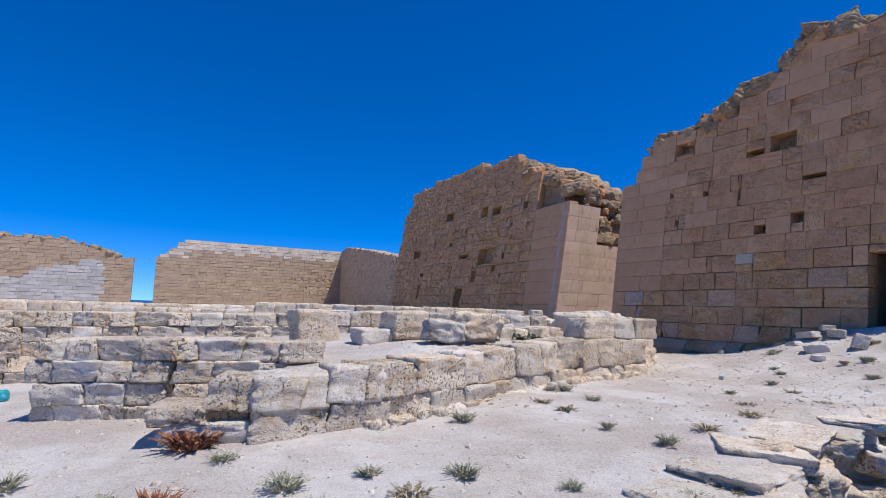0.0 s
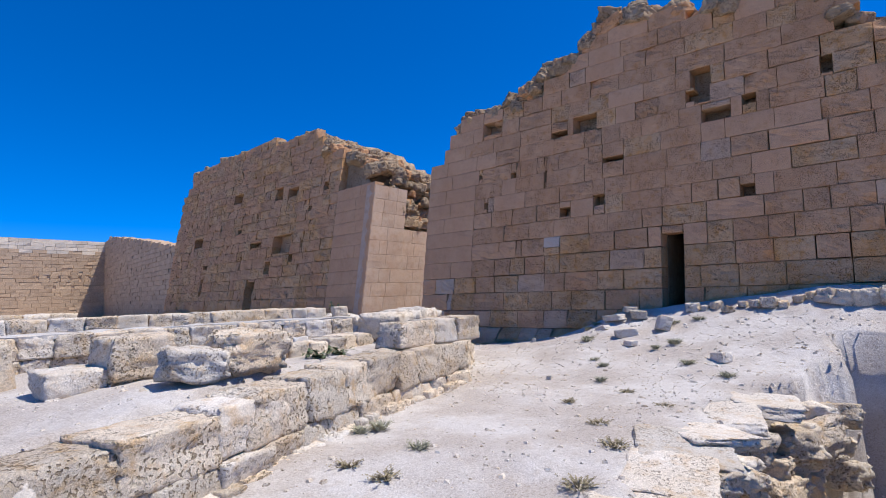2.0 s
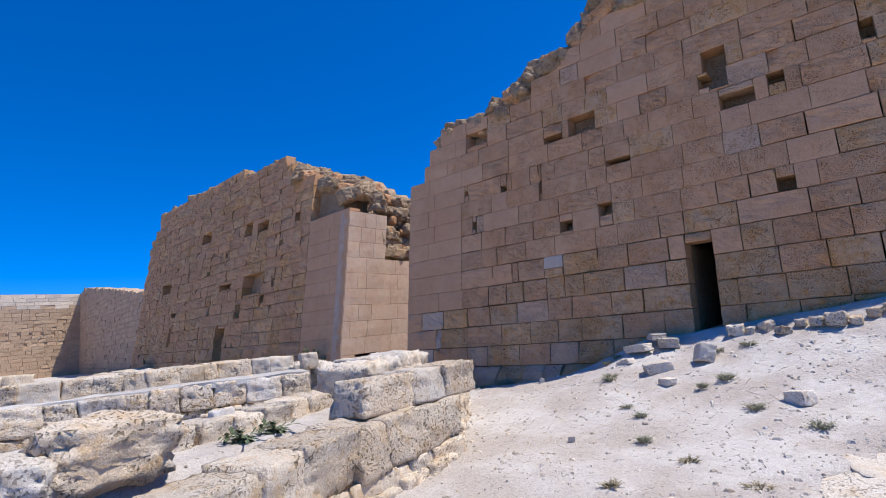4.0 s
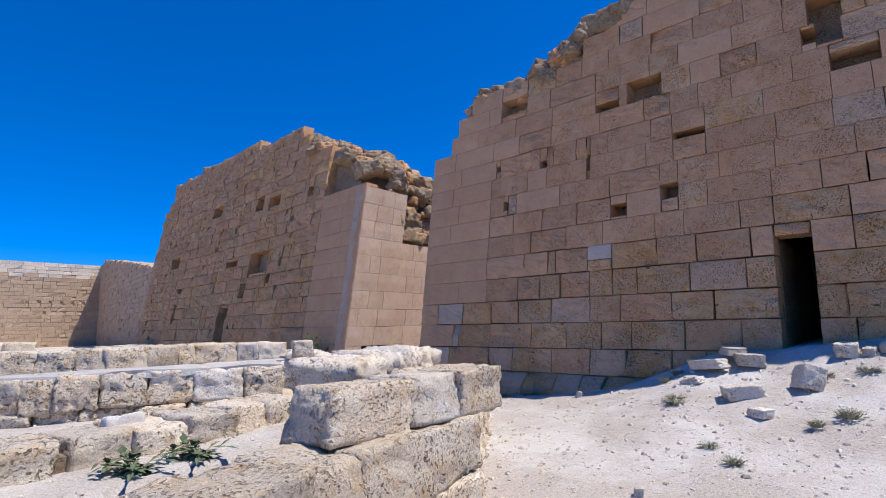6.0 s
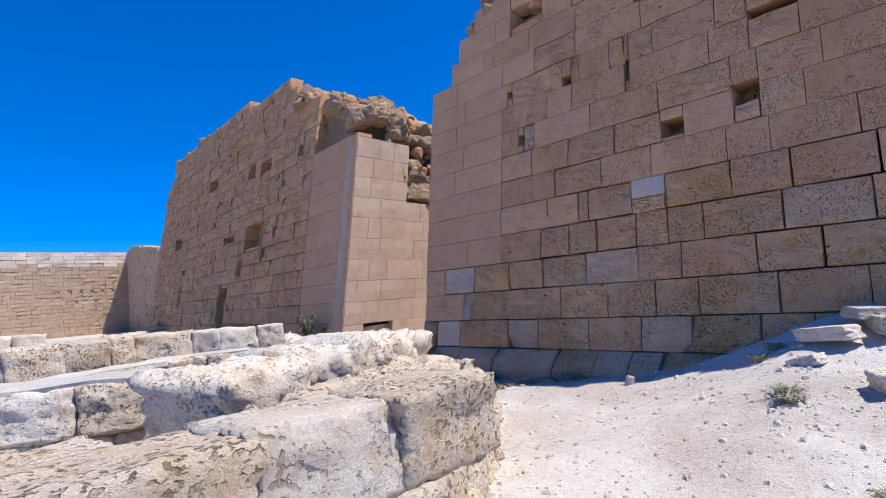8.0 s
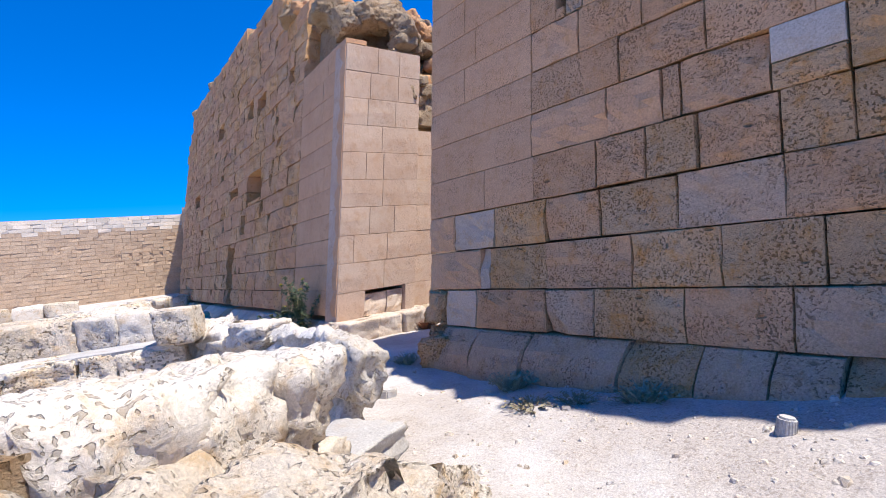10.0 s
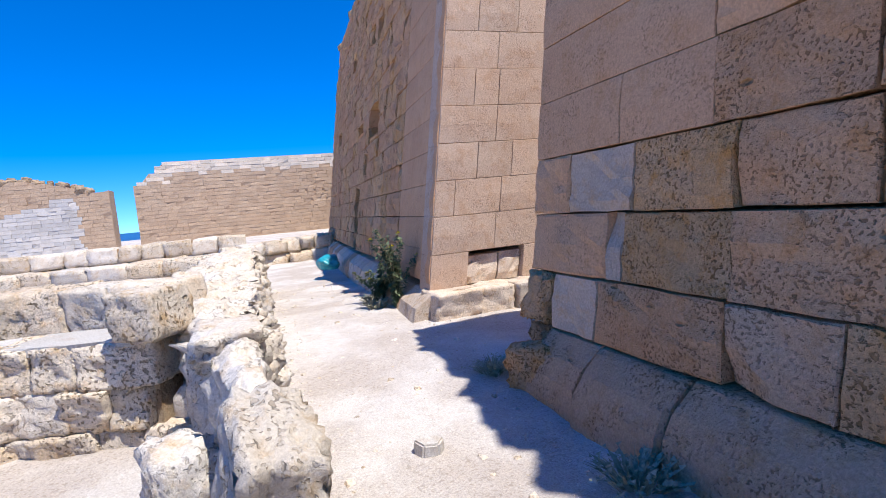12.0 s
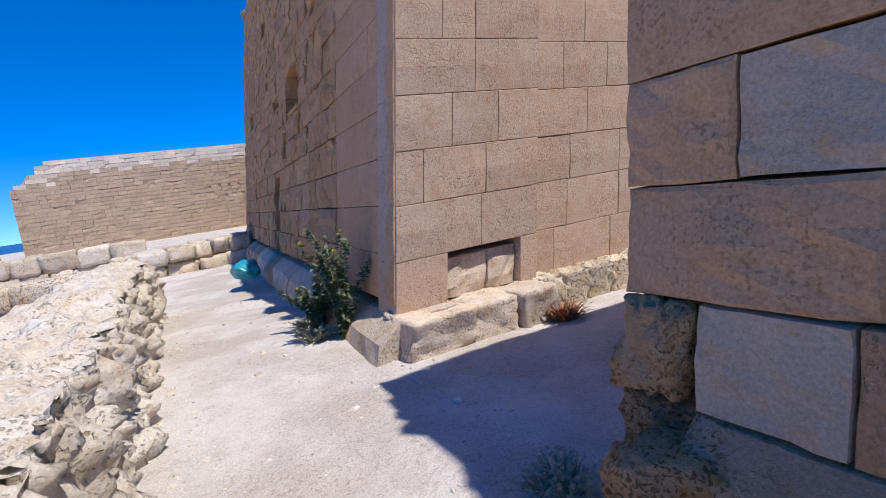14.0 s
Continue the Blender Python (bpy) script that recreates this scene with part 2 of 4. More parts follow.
def build_ground():
    xs = axis(-2500, -14.0, 3.2, 2500, 0.10, 300)
    ys = axis(-2500, -12.5, 15.0, 110, 0.11, 300)
    X, Y = np.meshgrid(xs, ys)
    Z = ground_z(X, Y)
    near = np.exp(-((X + 5) / 25) ** 2 - ((Y - 3) / 30) ** 2)
    flat = Z.ravel()
    out = np.zeros_like(flat)
    xf, yf, nf = X.ravel(), Y.ravel(), near.ravel()
    for i in range(len(flat)):
        if nf[i] > 0.02:
            p = Vector((xf[i], yf[i], 0))
            out[i] = nf[i] * (0.045 * noise.noise(p * 0.9) + 0.022 * noise.noise(p * 3.1) + 0.010 * noise.noise(p * 9.0))
    flat = flat + out
    nx, ny = len(xs), len(ys)
    idx = np.arange(nx * ny).reshape(ny, nx)
    faces = np.stack([idx[:-1, :-1], idx[:-1, 1:], idx[1:, 1:], idx[1:, :-1]], -1).reshape(-1, 4)
    me = mesh_of("ground", np.stack([xf, yf, flat], -1).tolist(), faces.tolist(), M_GROUND, True)
    tagged(new("ground", me), "dusty pale sand and limestone ground", "ground", kind="structure")
    me = mesh_of("water", [(-4000, 108, -6), (4000, 108, -6), (4000, 4500, -6), (-4000, 4500, -6)], [(0, 1, 2, 3)], M_SEA)
    tagged(new("water", me), "deep blue sea beyond the wall", "sea", kind="structure")


build_ground()


# ---- the pylons ----
COURSES = [-0.25, 0.50, 0.92, 1.36, 1.79, 2.23, 2.67] + [2.67 + 0.42 * k for k in range(1, 16)]


def block_mesh(at, u0, u1, z0, z1, deep, rng, bow=0.0, n=2, rough=0.008, tight=False):
    """One ashlar block: a prism with worn, wavering front edges, an uneven front and now and then a broken corner."""
    j = 0.0015 if tight else rng.choice((0.0012, 0.002, 0.004, 0.008))
    u0, u1, z0, z1 = u0 + j, u1 - j, z0 + j, z1 - j
    w, h = u1 - u0, z1 - z0
    e = 0.005 if tight else min(rng.choice((0.005, 0.007, 0.010, 0.022)), 0.2 * h, 0.2 * w)
    sink = 0.004 if tight else rng.uniform(0.005, 0.012)
    rough = 0.003 if tight else rough
    waver = 0.002 if tight else 0.007
    proud = rng.uniform(-0.003, 0.003) if tight else rng.uniform(-0.016, 0.008)
    cu, cz, chip = rng.choice((0, 1)), rng.choice((0, 1)), 0.0
    if not tight and rng.random() < 0.3:
        chip = rng.uniform(0.03, 0.09)
    verts = [at(u, z, deep) for u, z in ((u0, z0), (u1, z0), (u1, z1), (u0, z1))]
    faces = []

    def wear(u, z, fu, fz):
        d = noise.noise(Vector((u * 4.3, z * 5.1, 7.7))) + 0.6 * noise.noise(Vector((u * 11, z * 13, 3.1)))
        off = math.hypot((fu - cu) * w, (fz - cz) * h)
        return rough * 1.8 * d + chip * max(0.0, 1 - off / 0.22) ** 0.7

    base = len(verts)
    for b in range(n + 1):
        for a in range(n + 1):
            fu, fz = a / n, b / n
            uu, zz = u0 + e + (w - 2 * e) * fu, z0 + e + (h - 2 * e) * fz
            swell = bow * (1 - (2 * fz - 1) ** 2)
            verts.append(at(uu, zz, -proud - swell + rng.uniform(-rough, rough) * 0.5 + wear(uu, zz, fu, fz)))
    g = lambda a, b: base + b * (n + 1) + a
    for b in range(n):
        for a in range(n):
            faces.append((g(a, b), g(a + 1, b), g(a + 1, b + 1), g(a, b + 1)))
    # the worn rim: a ring of points set back from the front
    ring = [(a, 0) for a in range(n)] + [(n, b) for b in range(n)] + [(n - a, n) for a in range(n)] + [(0, n - b) for b in range(n)]
    first = len(verts)
    for a, b in ring:
        fu, fz = a / n, b / n
        uu, zz = u0 + w * fu, z0 + h * fz
        k = waver * (0.5 + noise.noise(Vector((uu * 7.0, zz * 7.0, 1.3 + proud * 50))))
        uu += k * (a == 0) - k * (a == n)
        zz += k * (b == 0) - k * (b == n)
        verts.append(at(uu, zz, sink - proud + wear(uu, zz, fu, fz)))
    m = len(ring)
    for i in range(m):
        faces.append((first + i, first + (i + 1) % m, g(*ring[(i + 1) % m]), g(*ring[i])))
    for k in range(4):
        edge = [first + (k * n + i) % m for i in range(n + 1)]
        faces.append((k, (k + 1) % 4, *reversed(edge)))
    return verts, faces


def courses_of(u_lo, u_hi, top_of, holes, rng, mean, courses, joints={}):
    """Cells (u0, u1, z0, z1, course) of a coursed wall below top_of(u), leaving the holes (u0, u1, z0, z1) open.
    joints: for a course, the upright joints that it is known to have, in falling order from u_hi."""
    cells = []
    for k, (z0, z1) in enumerate(zip(courses[:-1], courses[1:])):
        cuts = [u_hi] + list(joints.get(k, ()))
        while cuts[-1] > u_lo:
            cuts.append(cuts[-1] - mean * rng.uniform(0.55, 1.4))
        cuts[-1] = u_lo
        if len(cuts) > 2 and cuts[-2] - cuts[-1] < 0.25:
            del cuts[-2]
        near = [h for h in holes if h[2] < z1 - 0.03 and h[3] > z0 + 0.03]
        for h in near:
            cuts = [c for c in cuts if (abs(c - h[0]) > 0.12 and abs(c - h[1]) > 0.12 and not h[0] < c < h[1]) or c in (u_lo, u_hi)] + [h[0], h[1]]
        cuts = sorted(set(round(c, 4) for c in cuts))
        for u0, u1 in zip(cuts[:-1], cuts[1:]):
            mid = (u0 + u1) / 2
            if z0 + 0.6 * (z1 - z0) > top_of(mid):
                continue
            hole = [h for h in near if h[0] - 0.01 <= mid <= h[1] + 0.01]
            if not hole:
                cells.append((u0, u1, z0, z1, k))
            else:
                if min(h[2] for h in hole) > z0 + 0.05:
                    cells.append((u0, u1, z0, min(h[2] for h in hole), k))
                if max(h[3] for h in hole) < z1 - 0.05:
                    cells.append((u0, u1, max(h[3] for h in hole), z1, k))
    return cells


def lay_blocks(owner, at, cells, deep, rng, pick, keep=None, n=2, rough=0.008, stuff_name="upper_blocks", tight=None):
    """Blocks as parts where keep(cell) holds; the rest joined, one part for each kind of stone. pick(cell, rng) gives the stone."""
    rest = {}
    for c in cells:
        m = pick(c, rng) if callable(pick) else pick
        v, f = block_mesh(at, *c[:4], deep, rng, 0.006, n, rough, bool(tight and tight(c)))
        if keep is None or keep(c):
            ob = new("block", mesh_of("block", v, f, m))
            ob.parent = owner
        else:
            rv, rf = rest.setdefault(m.name, ([], []))
            o = len(rv)
            rv += v
            rf += [tuple(i + o for i in q) for q in f]
    for name, (rv, rf) in rest.items():
        ob = new(stuff_name, mesh_of(stuff_name, rv, rf, bpy.data.materials[name]))
        ob.parent = owner
        tagged(ob, kind="stuff")


def core_mesh(at, us, top_of, deep, thick, z_base, rng, rough=0.12):
    """The wall's rubble body behind its facing, with a ragged top."""
    verts, faces = [], []
    nz, nd_ = 5, 8
    for u in us:
        zt = max(top_of(u), z_base + 0.1)
        for k in range(nz + 1):
            verts.append(at(u, z_base + (zt - z_base) * k / nz, deep))
        for k in range(1, nd_ + 1):
            verts.append(at(u, zt + rng.uniform(-rough, rough), deep + thick * k / nd_))
        for k in range(1, nz + 1):
            verts.append(at(u, zt + (z_base - zt) * k / nz, deep + thick))
    m = nz + 1 + nd_ + nz
    for i in range(len(us) - 1):
        for k in range(m - 1):
            faces.append((i * m + k, (i + 1) * m + k, (i + 1) * m + k + 1, i * m + k + 1))
    faces.append(tuple(range(m)))
    faces.append(tuple(reversed(range((len(us) - 1) * m, len(us) * m))))
    return verts, faces


def rock_variants(count, n, seed, rough, square):
    """Rough stones: unit boxes with rounded, broken corners. square: higher is more box-like."""
    out = []
    rng = random.Random(seed)
    for k in range(count):
        bm = bmesh.new()
        bmesh.ops.create_cube(bm, size=1)
        bmesh.ops.subdivide_edges(bm, edges=bm.edges[:], cuts=n, use_grid_fill=True)
        off = Vector((rng.uniform(0, 90), rng.uniform(0, 90), rng.uniform(0, 90)))
        lean = Vector((rng.uniform(-.12, .12), rng.uniform(-.12, .12), 0))
        for v in bm.verts:
            p = v.co.copy()
            q = p * (0.5 / max(1e-6, (abs(p.x) ** square + abs(p.y) ** square + abs(p.z) ** square) ** (1 / square)))
            s = rough * (0.7 * noise.noise(p * 1.6 + off) + 0.5 * noise.noise(p * 4.0 + off) + 0.45 * noise.noise(p * 8.0 + off) - 0.5 * abs(noise.noise(p * 12 + off)))
            v.co = q * (1 + s) + lean * p.z
        me = bpy.data.meshes.new("stone")
        bm.to_mesh(me)
        bm.free()
        me.shade_smooth()
        out.append(me)
    return out


ROCKS = rock_variants(12, 4, 3, 0.14, 14)
ROCKS_FINE = rock_variants(12, 11, 5, 0.13, 30)
ROUGH_FINE = rock_variants(10, 11, 8, 0.30, 7)
STONE_SETS = {}


def stone_set(which, material):
    """Shared meshes of a set of stones in one material."""
    key = (which, material.name)
    if key not in STONE_SETS:
        STONE_SETS[key] = []
        for me in {"plain": ROCKS, "fine": ROCKS_FINE, "rough": ROUGH_FINE}[which]:
            me = me.copy()
            me.materials.append(material)
            STONE_SETS[key].append(me)
    return STONE_SETS[key]


def rock(name, place, size, turn=(0, 0, 0), material=None, parent=None, rng=random, which="plain"):
    ob = new(name, rng.choice(stone_set(which, material or M_RUIN)))
    ob.location, ob.scale = place, size
    ob.rotation_euler = [radians(a) for a in turn]
    ob.parent = parent
    return ob


BAT_R, BAT_L = 0.151, 0.165


def at_right(u, z, d):
    return (BAT_R * z + d, u, z)


def at_left(u, z, d):
    return (BAT_L * z + 0.067 * (u - 3.6) + d, u, z)


R_TOP = ([-17, -9.6, -9.1, -8.7, -8.3, -7.1, -5.6, -4.5, -4.05, -3.8, -2.9, -2.45, -1.7, -0.5, 0.08, 0.28, 0.36, 0.52, 1.2],
         [6.1, 6.13, 6.35, 6.95, 7.2, 7.45, 7.85, 8.0, 7.65, 7.2, 7.1, 6.6, 6.5, 6.5, 6.3, 5.9, 5.27, 5.27, 5.27])
L_TOP = ([3.4, 5.3, 5.35, 6.2, 7.0, 7.9, 9.0, 10.5, 12.0, 14.2, 16.5, 18.3, 20.0, 20.9, 21.2],
         [5.1, 5.1, 6.5, 6.9, 7.5, 8.0, 8.1, 8.3, 8.55, 8.6, 8.6, 8.55, 8.5, 7.3, 6.6])


def r_top(u):
    return float(np.interp(u, *R_TOP)) + (0.10 * noise.noise(Vector((u * 2.3, 3.3, 0))) if u < 0.36 else 0)


def l_top(u):
    return float(np.interp(u, *L_TOP)) + (0.12 * noise.noise(Vector((u * 2.1, 9.3, 0))) if u > 5.35 else 0)


R_DOOR, L_DOOR = (-6.13, -5.70, 0.5, 2.49), (11.05, 11.75, -0.3, 2.1)
R_HOLES = [R_DOOR, (-3.62, -3.34, 3.14, 3.36), (-4.46, -4.18, 3.32, 3.56), (-7.45, -7.2, 3.08, 3.33), (-4.25, -3.65, 5.20, 5.62),
           (-6.75, -6.35, 5.62, 6.02), (-6.72, -6.48, 5.24, 5.62), (-6.42, -6.25, 5.3, 5.55), (-7.1, -6.55, 4.78, 5.05), (-7.55, -7.3, 4.98, 5.2), (-3.5, -3.05, 5.2, 5.34),
           (-8.78, -8.6, 5.25, 5.6), (-1.55, -0.9, 5.75, 6.1), (-1.18, -1.08, 3.62, 3.8), (-2.05, -1.9, 4.35, 4.5), (-2.95, -2.88, 4.1, 4.4), (-0.95, -0.85, 4.5, 4.62), (-4.9, -4.4, 4.3, 4.42)]
L_HOLES = [L_DOOR, (13.4, 14.3, 5.9, 6.35), (9.65, 10.25, 5.5, 6.0), (8.4, 9.2, 5.5, 5.85), (8.5, 9.9, 3.2, 3.95), (10.9, 11.9, 3.6, 3.8), (17.3, 18.3, 4.1, 4.55),
           (6.3, 6.6, 5.4, 5.7), (7.3, 7.5, 4.7, 4.9), (8.2, 8.5, 2.8, 3.1), (15.2, 15.35, 4.7, 4.9), (12.6, 12.75, 2.7, 3.3), (9.9, 10.3, 2.4, 2.9), (7.6, 7.75, 3.3, 3.6), (19.0, 19.2, 5.3, 5.5),
           (16.2, 16.7, 2.9, 3.1), (16.4, 16.7, 1.6, 2.4), (11.5, 11.7, 4.9, 5.1), (13.0, 13.3, 4.4, 4.55)]
# upright joints of the lowest courses by the passage
R_JOINTS = {1: (0.62, 0.10, -0.90, -1.46, -2.27, -2.98), 2: (0.03, -0.12, -0.92, -1.83, -2.55, -3.17), 3: (0.47, -0.2, -0.91, -1.53, -2.24, -2.97),
            4: (-0.05, -0.77, -1.5, -1.98, -2.40, -2.96, -3.36), 5: (-0.74, -1.62, -2.12, -2.28, -2.92, -3.35), 6: (-0.75, -1.75, -2.5)}
for k in range(7, 12):
    R_JOINTS[k] = (0.1 + 0.2 * (k % 2), -0.75)


def pick_right(c, rng):
    u, z, w = (c[0] + c[1]) / 2, (c[2] + c[3]) / 2, rng.random()
    if c[4] == 3 and -0.22 < u < 0.47 or c[4] == 1 and u > 0.1 or c[4] == 2 and -0.13 < u < 0.04 or c[4] == 5 and -1.0 < u < -0.74:
        return M_PATCH
    if 2.40 < z < 2.67 and -3.4 < u < -2.9:
        return M_PALE
    if u > -0.76 and z > 1.8 or u > 0.03 and z > 0.9:
        return M_SMOOTH
    if z < 2.3:
        return M_OCHRE if w < 0.55 else M_FACADE if w < 0.95 else M_GREYED
    return M_FACADE if w < 0.68 else M_SMOOTH if w < 0.8 else M_OCHRE if w < 0.95 else M_GREYED


def tight_right(c):
    u, z = (c[0] + c[1]) / 2, (c[2] + c[3]) / 2
    return u > -0.76 and z > 1.8 or (z > 2.2 and int(31 * abs(u) + 17 * z) % 5 < (3 if z > 2.7 else 1))


def pylon_core(name, at, u0, u1, top, door, rng, label):
    """The body of a pylon behind its facing, hollow behind the doorway and closed by an added dark slab."""
    lo, hi, _, zd = door
    us = lambda a, b: np.linspace(a, b, max(2, int((b - a) / 0.25) + 1))
    wall = new(name, mesh_of(name, *core_mesh(at, us(u0, lo), top, 0.42, 4.2, -0.4, rng), M_CORE))
    tagged(wall, label, "wall", kind="structure")
    for a, b, zb, sub in ((hi, u1, -0.4, "wall_core"), (lo, hi, zd, "lintel_core")):
        ob = new(sub, mesh_of(sub, *core_mesh(at, us(a, b), top, 0.42, 4.2, zb, rng, 0.03), M_CORE))
        ob.parent = wall
    # added slab: blocks light from the open back, its dark colour stands for shade
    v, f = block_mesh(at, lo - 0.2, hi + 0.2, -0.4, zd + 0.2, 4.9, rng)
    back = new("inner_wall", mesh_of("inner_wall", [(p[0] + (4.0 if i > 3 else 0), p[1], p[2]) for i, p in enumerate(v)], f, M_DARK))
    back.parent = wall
    return wall


def rubble(owner, spots, rng, material, lo, hi, which="plain"):
    for x, y, z in spots:
        s = rng.uniform(lo, hi)
        rock("rubble_stone", (x, y, z), (s * rng.uniform(0.9, 1.5), s * rng.uniform(0.9, 1.4), s * rng.uniform(0.6, 1.0)),
             (rng.uniform(-20, 20), rng.uniform(-20, 20), rng.uniform(0, 180)), material if rng.random() < 0.8 else M_FACADE, owner, rng, which)


def build_right_pylon():
    rng = random.Random(11)
    wall = pylon_core("wall_right_pylon", at_right, -17, 0.93, r_top, R_DOOR, rng, "tall ruined tan limestone pylon wall with a dark doorway")
    cells = courses_of(-17, 0.95, r_top, R_HOLES, rng, 0.72, COURSES, R_JOINTS)
    cells = [c for c in cells if c[4] > 0 and not (c[4] == 1 and c[0] > 0.5)]
    split = [c for c in cells if c[4] == 5 and -3.4 < (c[0] + c[1]) / 2 < -2.9]
    cells = [c for c in cells if c not in split] + [(c[0], c[1], *z, 5) for c in split for z in ((c[2], 2.42), (2.42, c[3]))]
    near = set(sorted(cells, key=lambda c: abs(c[0] + 1.5) * 0.8 + c[2])[:235])
    lay_blocks(wall, at_right, cells, 0.40, rng, pick_right, lambda c: c in near, n=6, rough=0.014, tight=tight_right)
    # rounded base course, standing proud
    cuts = [0.62, 0.0, -0.75, -1.80, -2.40, -2.87, -3.25]
    while cuts[-1] > -9.5:
        cuts.append(cuts[-1] - rng.uniform(0.45, 0.85))
    for b, a in zip(cuts[:-1], cuts[1:]):
        v, f = block_mesh(lambda u, z, d: (BAT_R * z + d - 0.19 * (1 - max(0, (z - 0.12) / 0.38) ** 2.6), u, z), a, b, -0.25, 0.50, 0.55, rng, 0.03, 6, 0.012)
        ob = new("base_block", mesh_of("base_block", v, f, M_GREYED if rng.random() < 0.6 else M_OCHRE))
        ob.parent = wall
    # broken foot of the corner
    for p, s, t in (((0.24, 0.83, 0.70), (0.36, 0.30, 0.40), (4, 6, 10)), ((0.06, 0.62, 0.16), (0.5, 0.55, 0.44), (0, 4, 20)), ((0.42, 0.9, 0.2), (0.6, 0.36, 0.5), (3, 0, 5))):
        rock("broken_stone", p, s, t, M_OCHRE, wall, rng, "rough")

    def at_side(u, z, d):
        return (BAT_R * z + u, 0.95 - d, z)
    cs = courses_of(0.42, 4.4, lambda u: 5.2, [], rng, 0.8, COURSES)
    lay_blocks(wall, at_side, cs, 0.04, rng, M_SMOOTH, lambda c: c[0] < 1.5, stuff_name="passage_blocks")
    # rubble along the broken top
    spots = []
    for k in range(110):
        u = rng.uniform(-4.6, -0.35) if k < 80 else rng.uniform(-9.3, -4.5)
        d = rng.uniform(0.26 if u > -1.7 else 0.15, 1.6) if k < 80 else rng.uniform(0.2, 0.6)
        z = r_top(u) - rng.uniform(-0.02, 0.12) + (0.15 * d if u > -3 else 0)
        spots.append((BAT_R * z + d, u, z))
    rubble(wall, spots, rng, M_CORE, 0.20, 0.42)
    spots = []
    for k in range(75):
        u = rng.uniform(-1.9, 0.2) if k < 50 else rng.uniform(-4.2, -2.3)
        z = r_top(u) + rng.uniform(-0.40, 0.16)
        spots.append((BAT_R * z + rng.uniform(0.24 if u > -1.7 else 0.10, 0.7), u, z))
    rubble(wall, spots, rng, M_CORE, 0.22, 0.42, "rough")
    spots = []
    for k in range(90):
        u = rng.uniform(-5.2, -1.7) if k < 65 else rng.uniform(-9.2, -5.2)
        z = r_top(u) + (rng.uniform(-0.12, 0.16) if k < 65 else rng.uniform(-0.24, -0.04))
        spots.append((BAT_R * z + rng.uniform(0.05, 0.45), u, z))
    rubble(wall, spots, rng, M_CORE, 0.22, 0.46, "rough")
    return wall


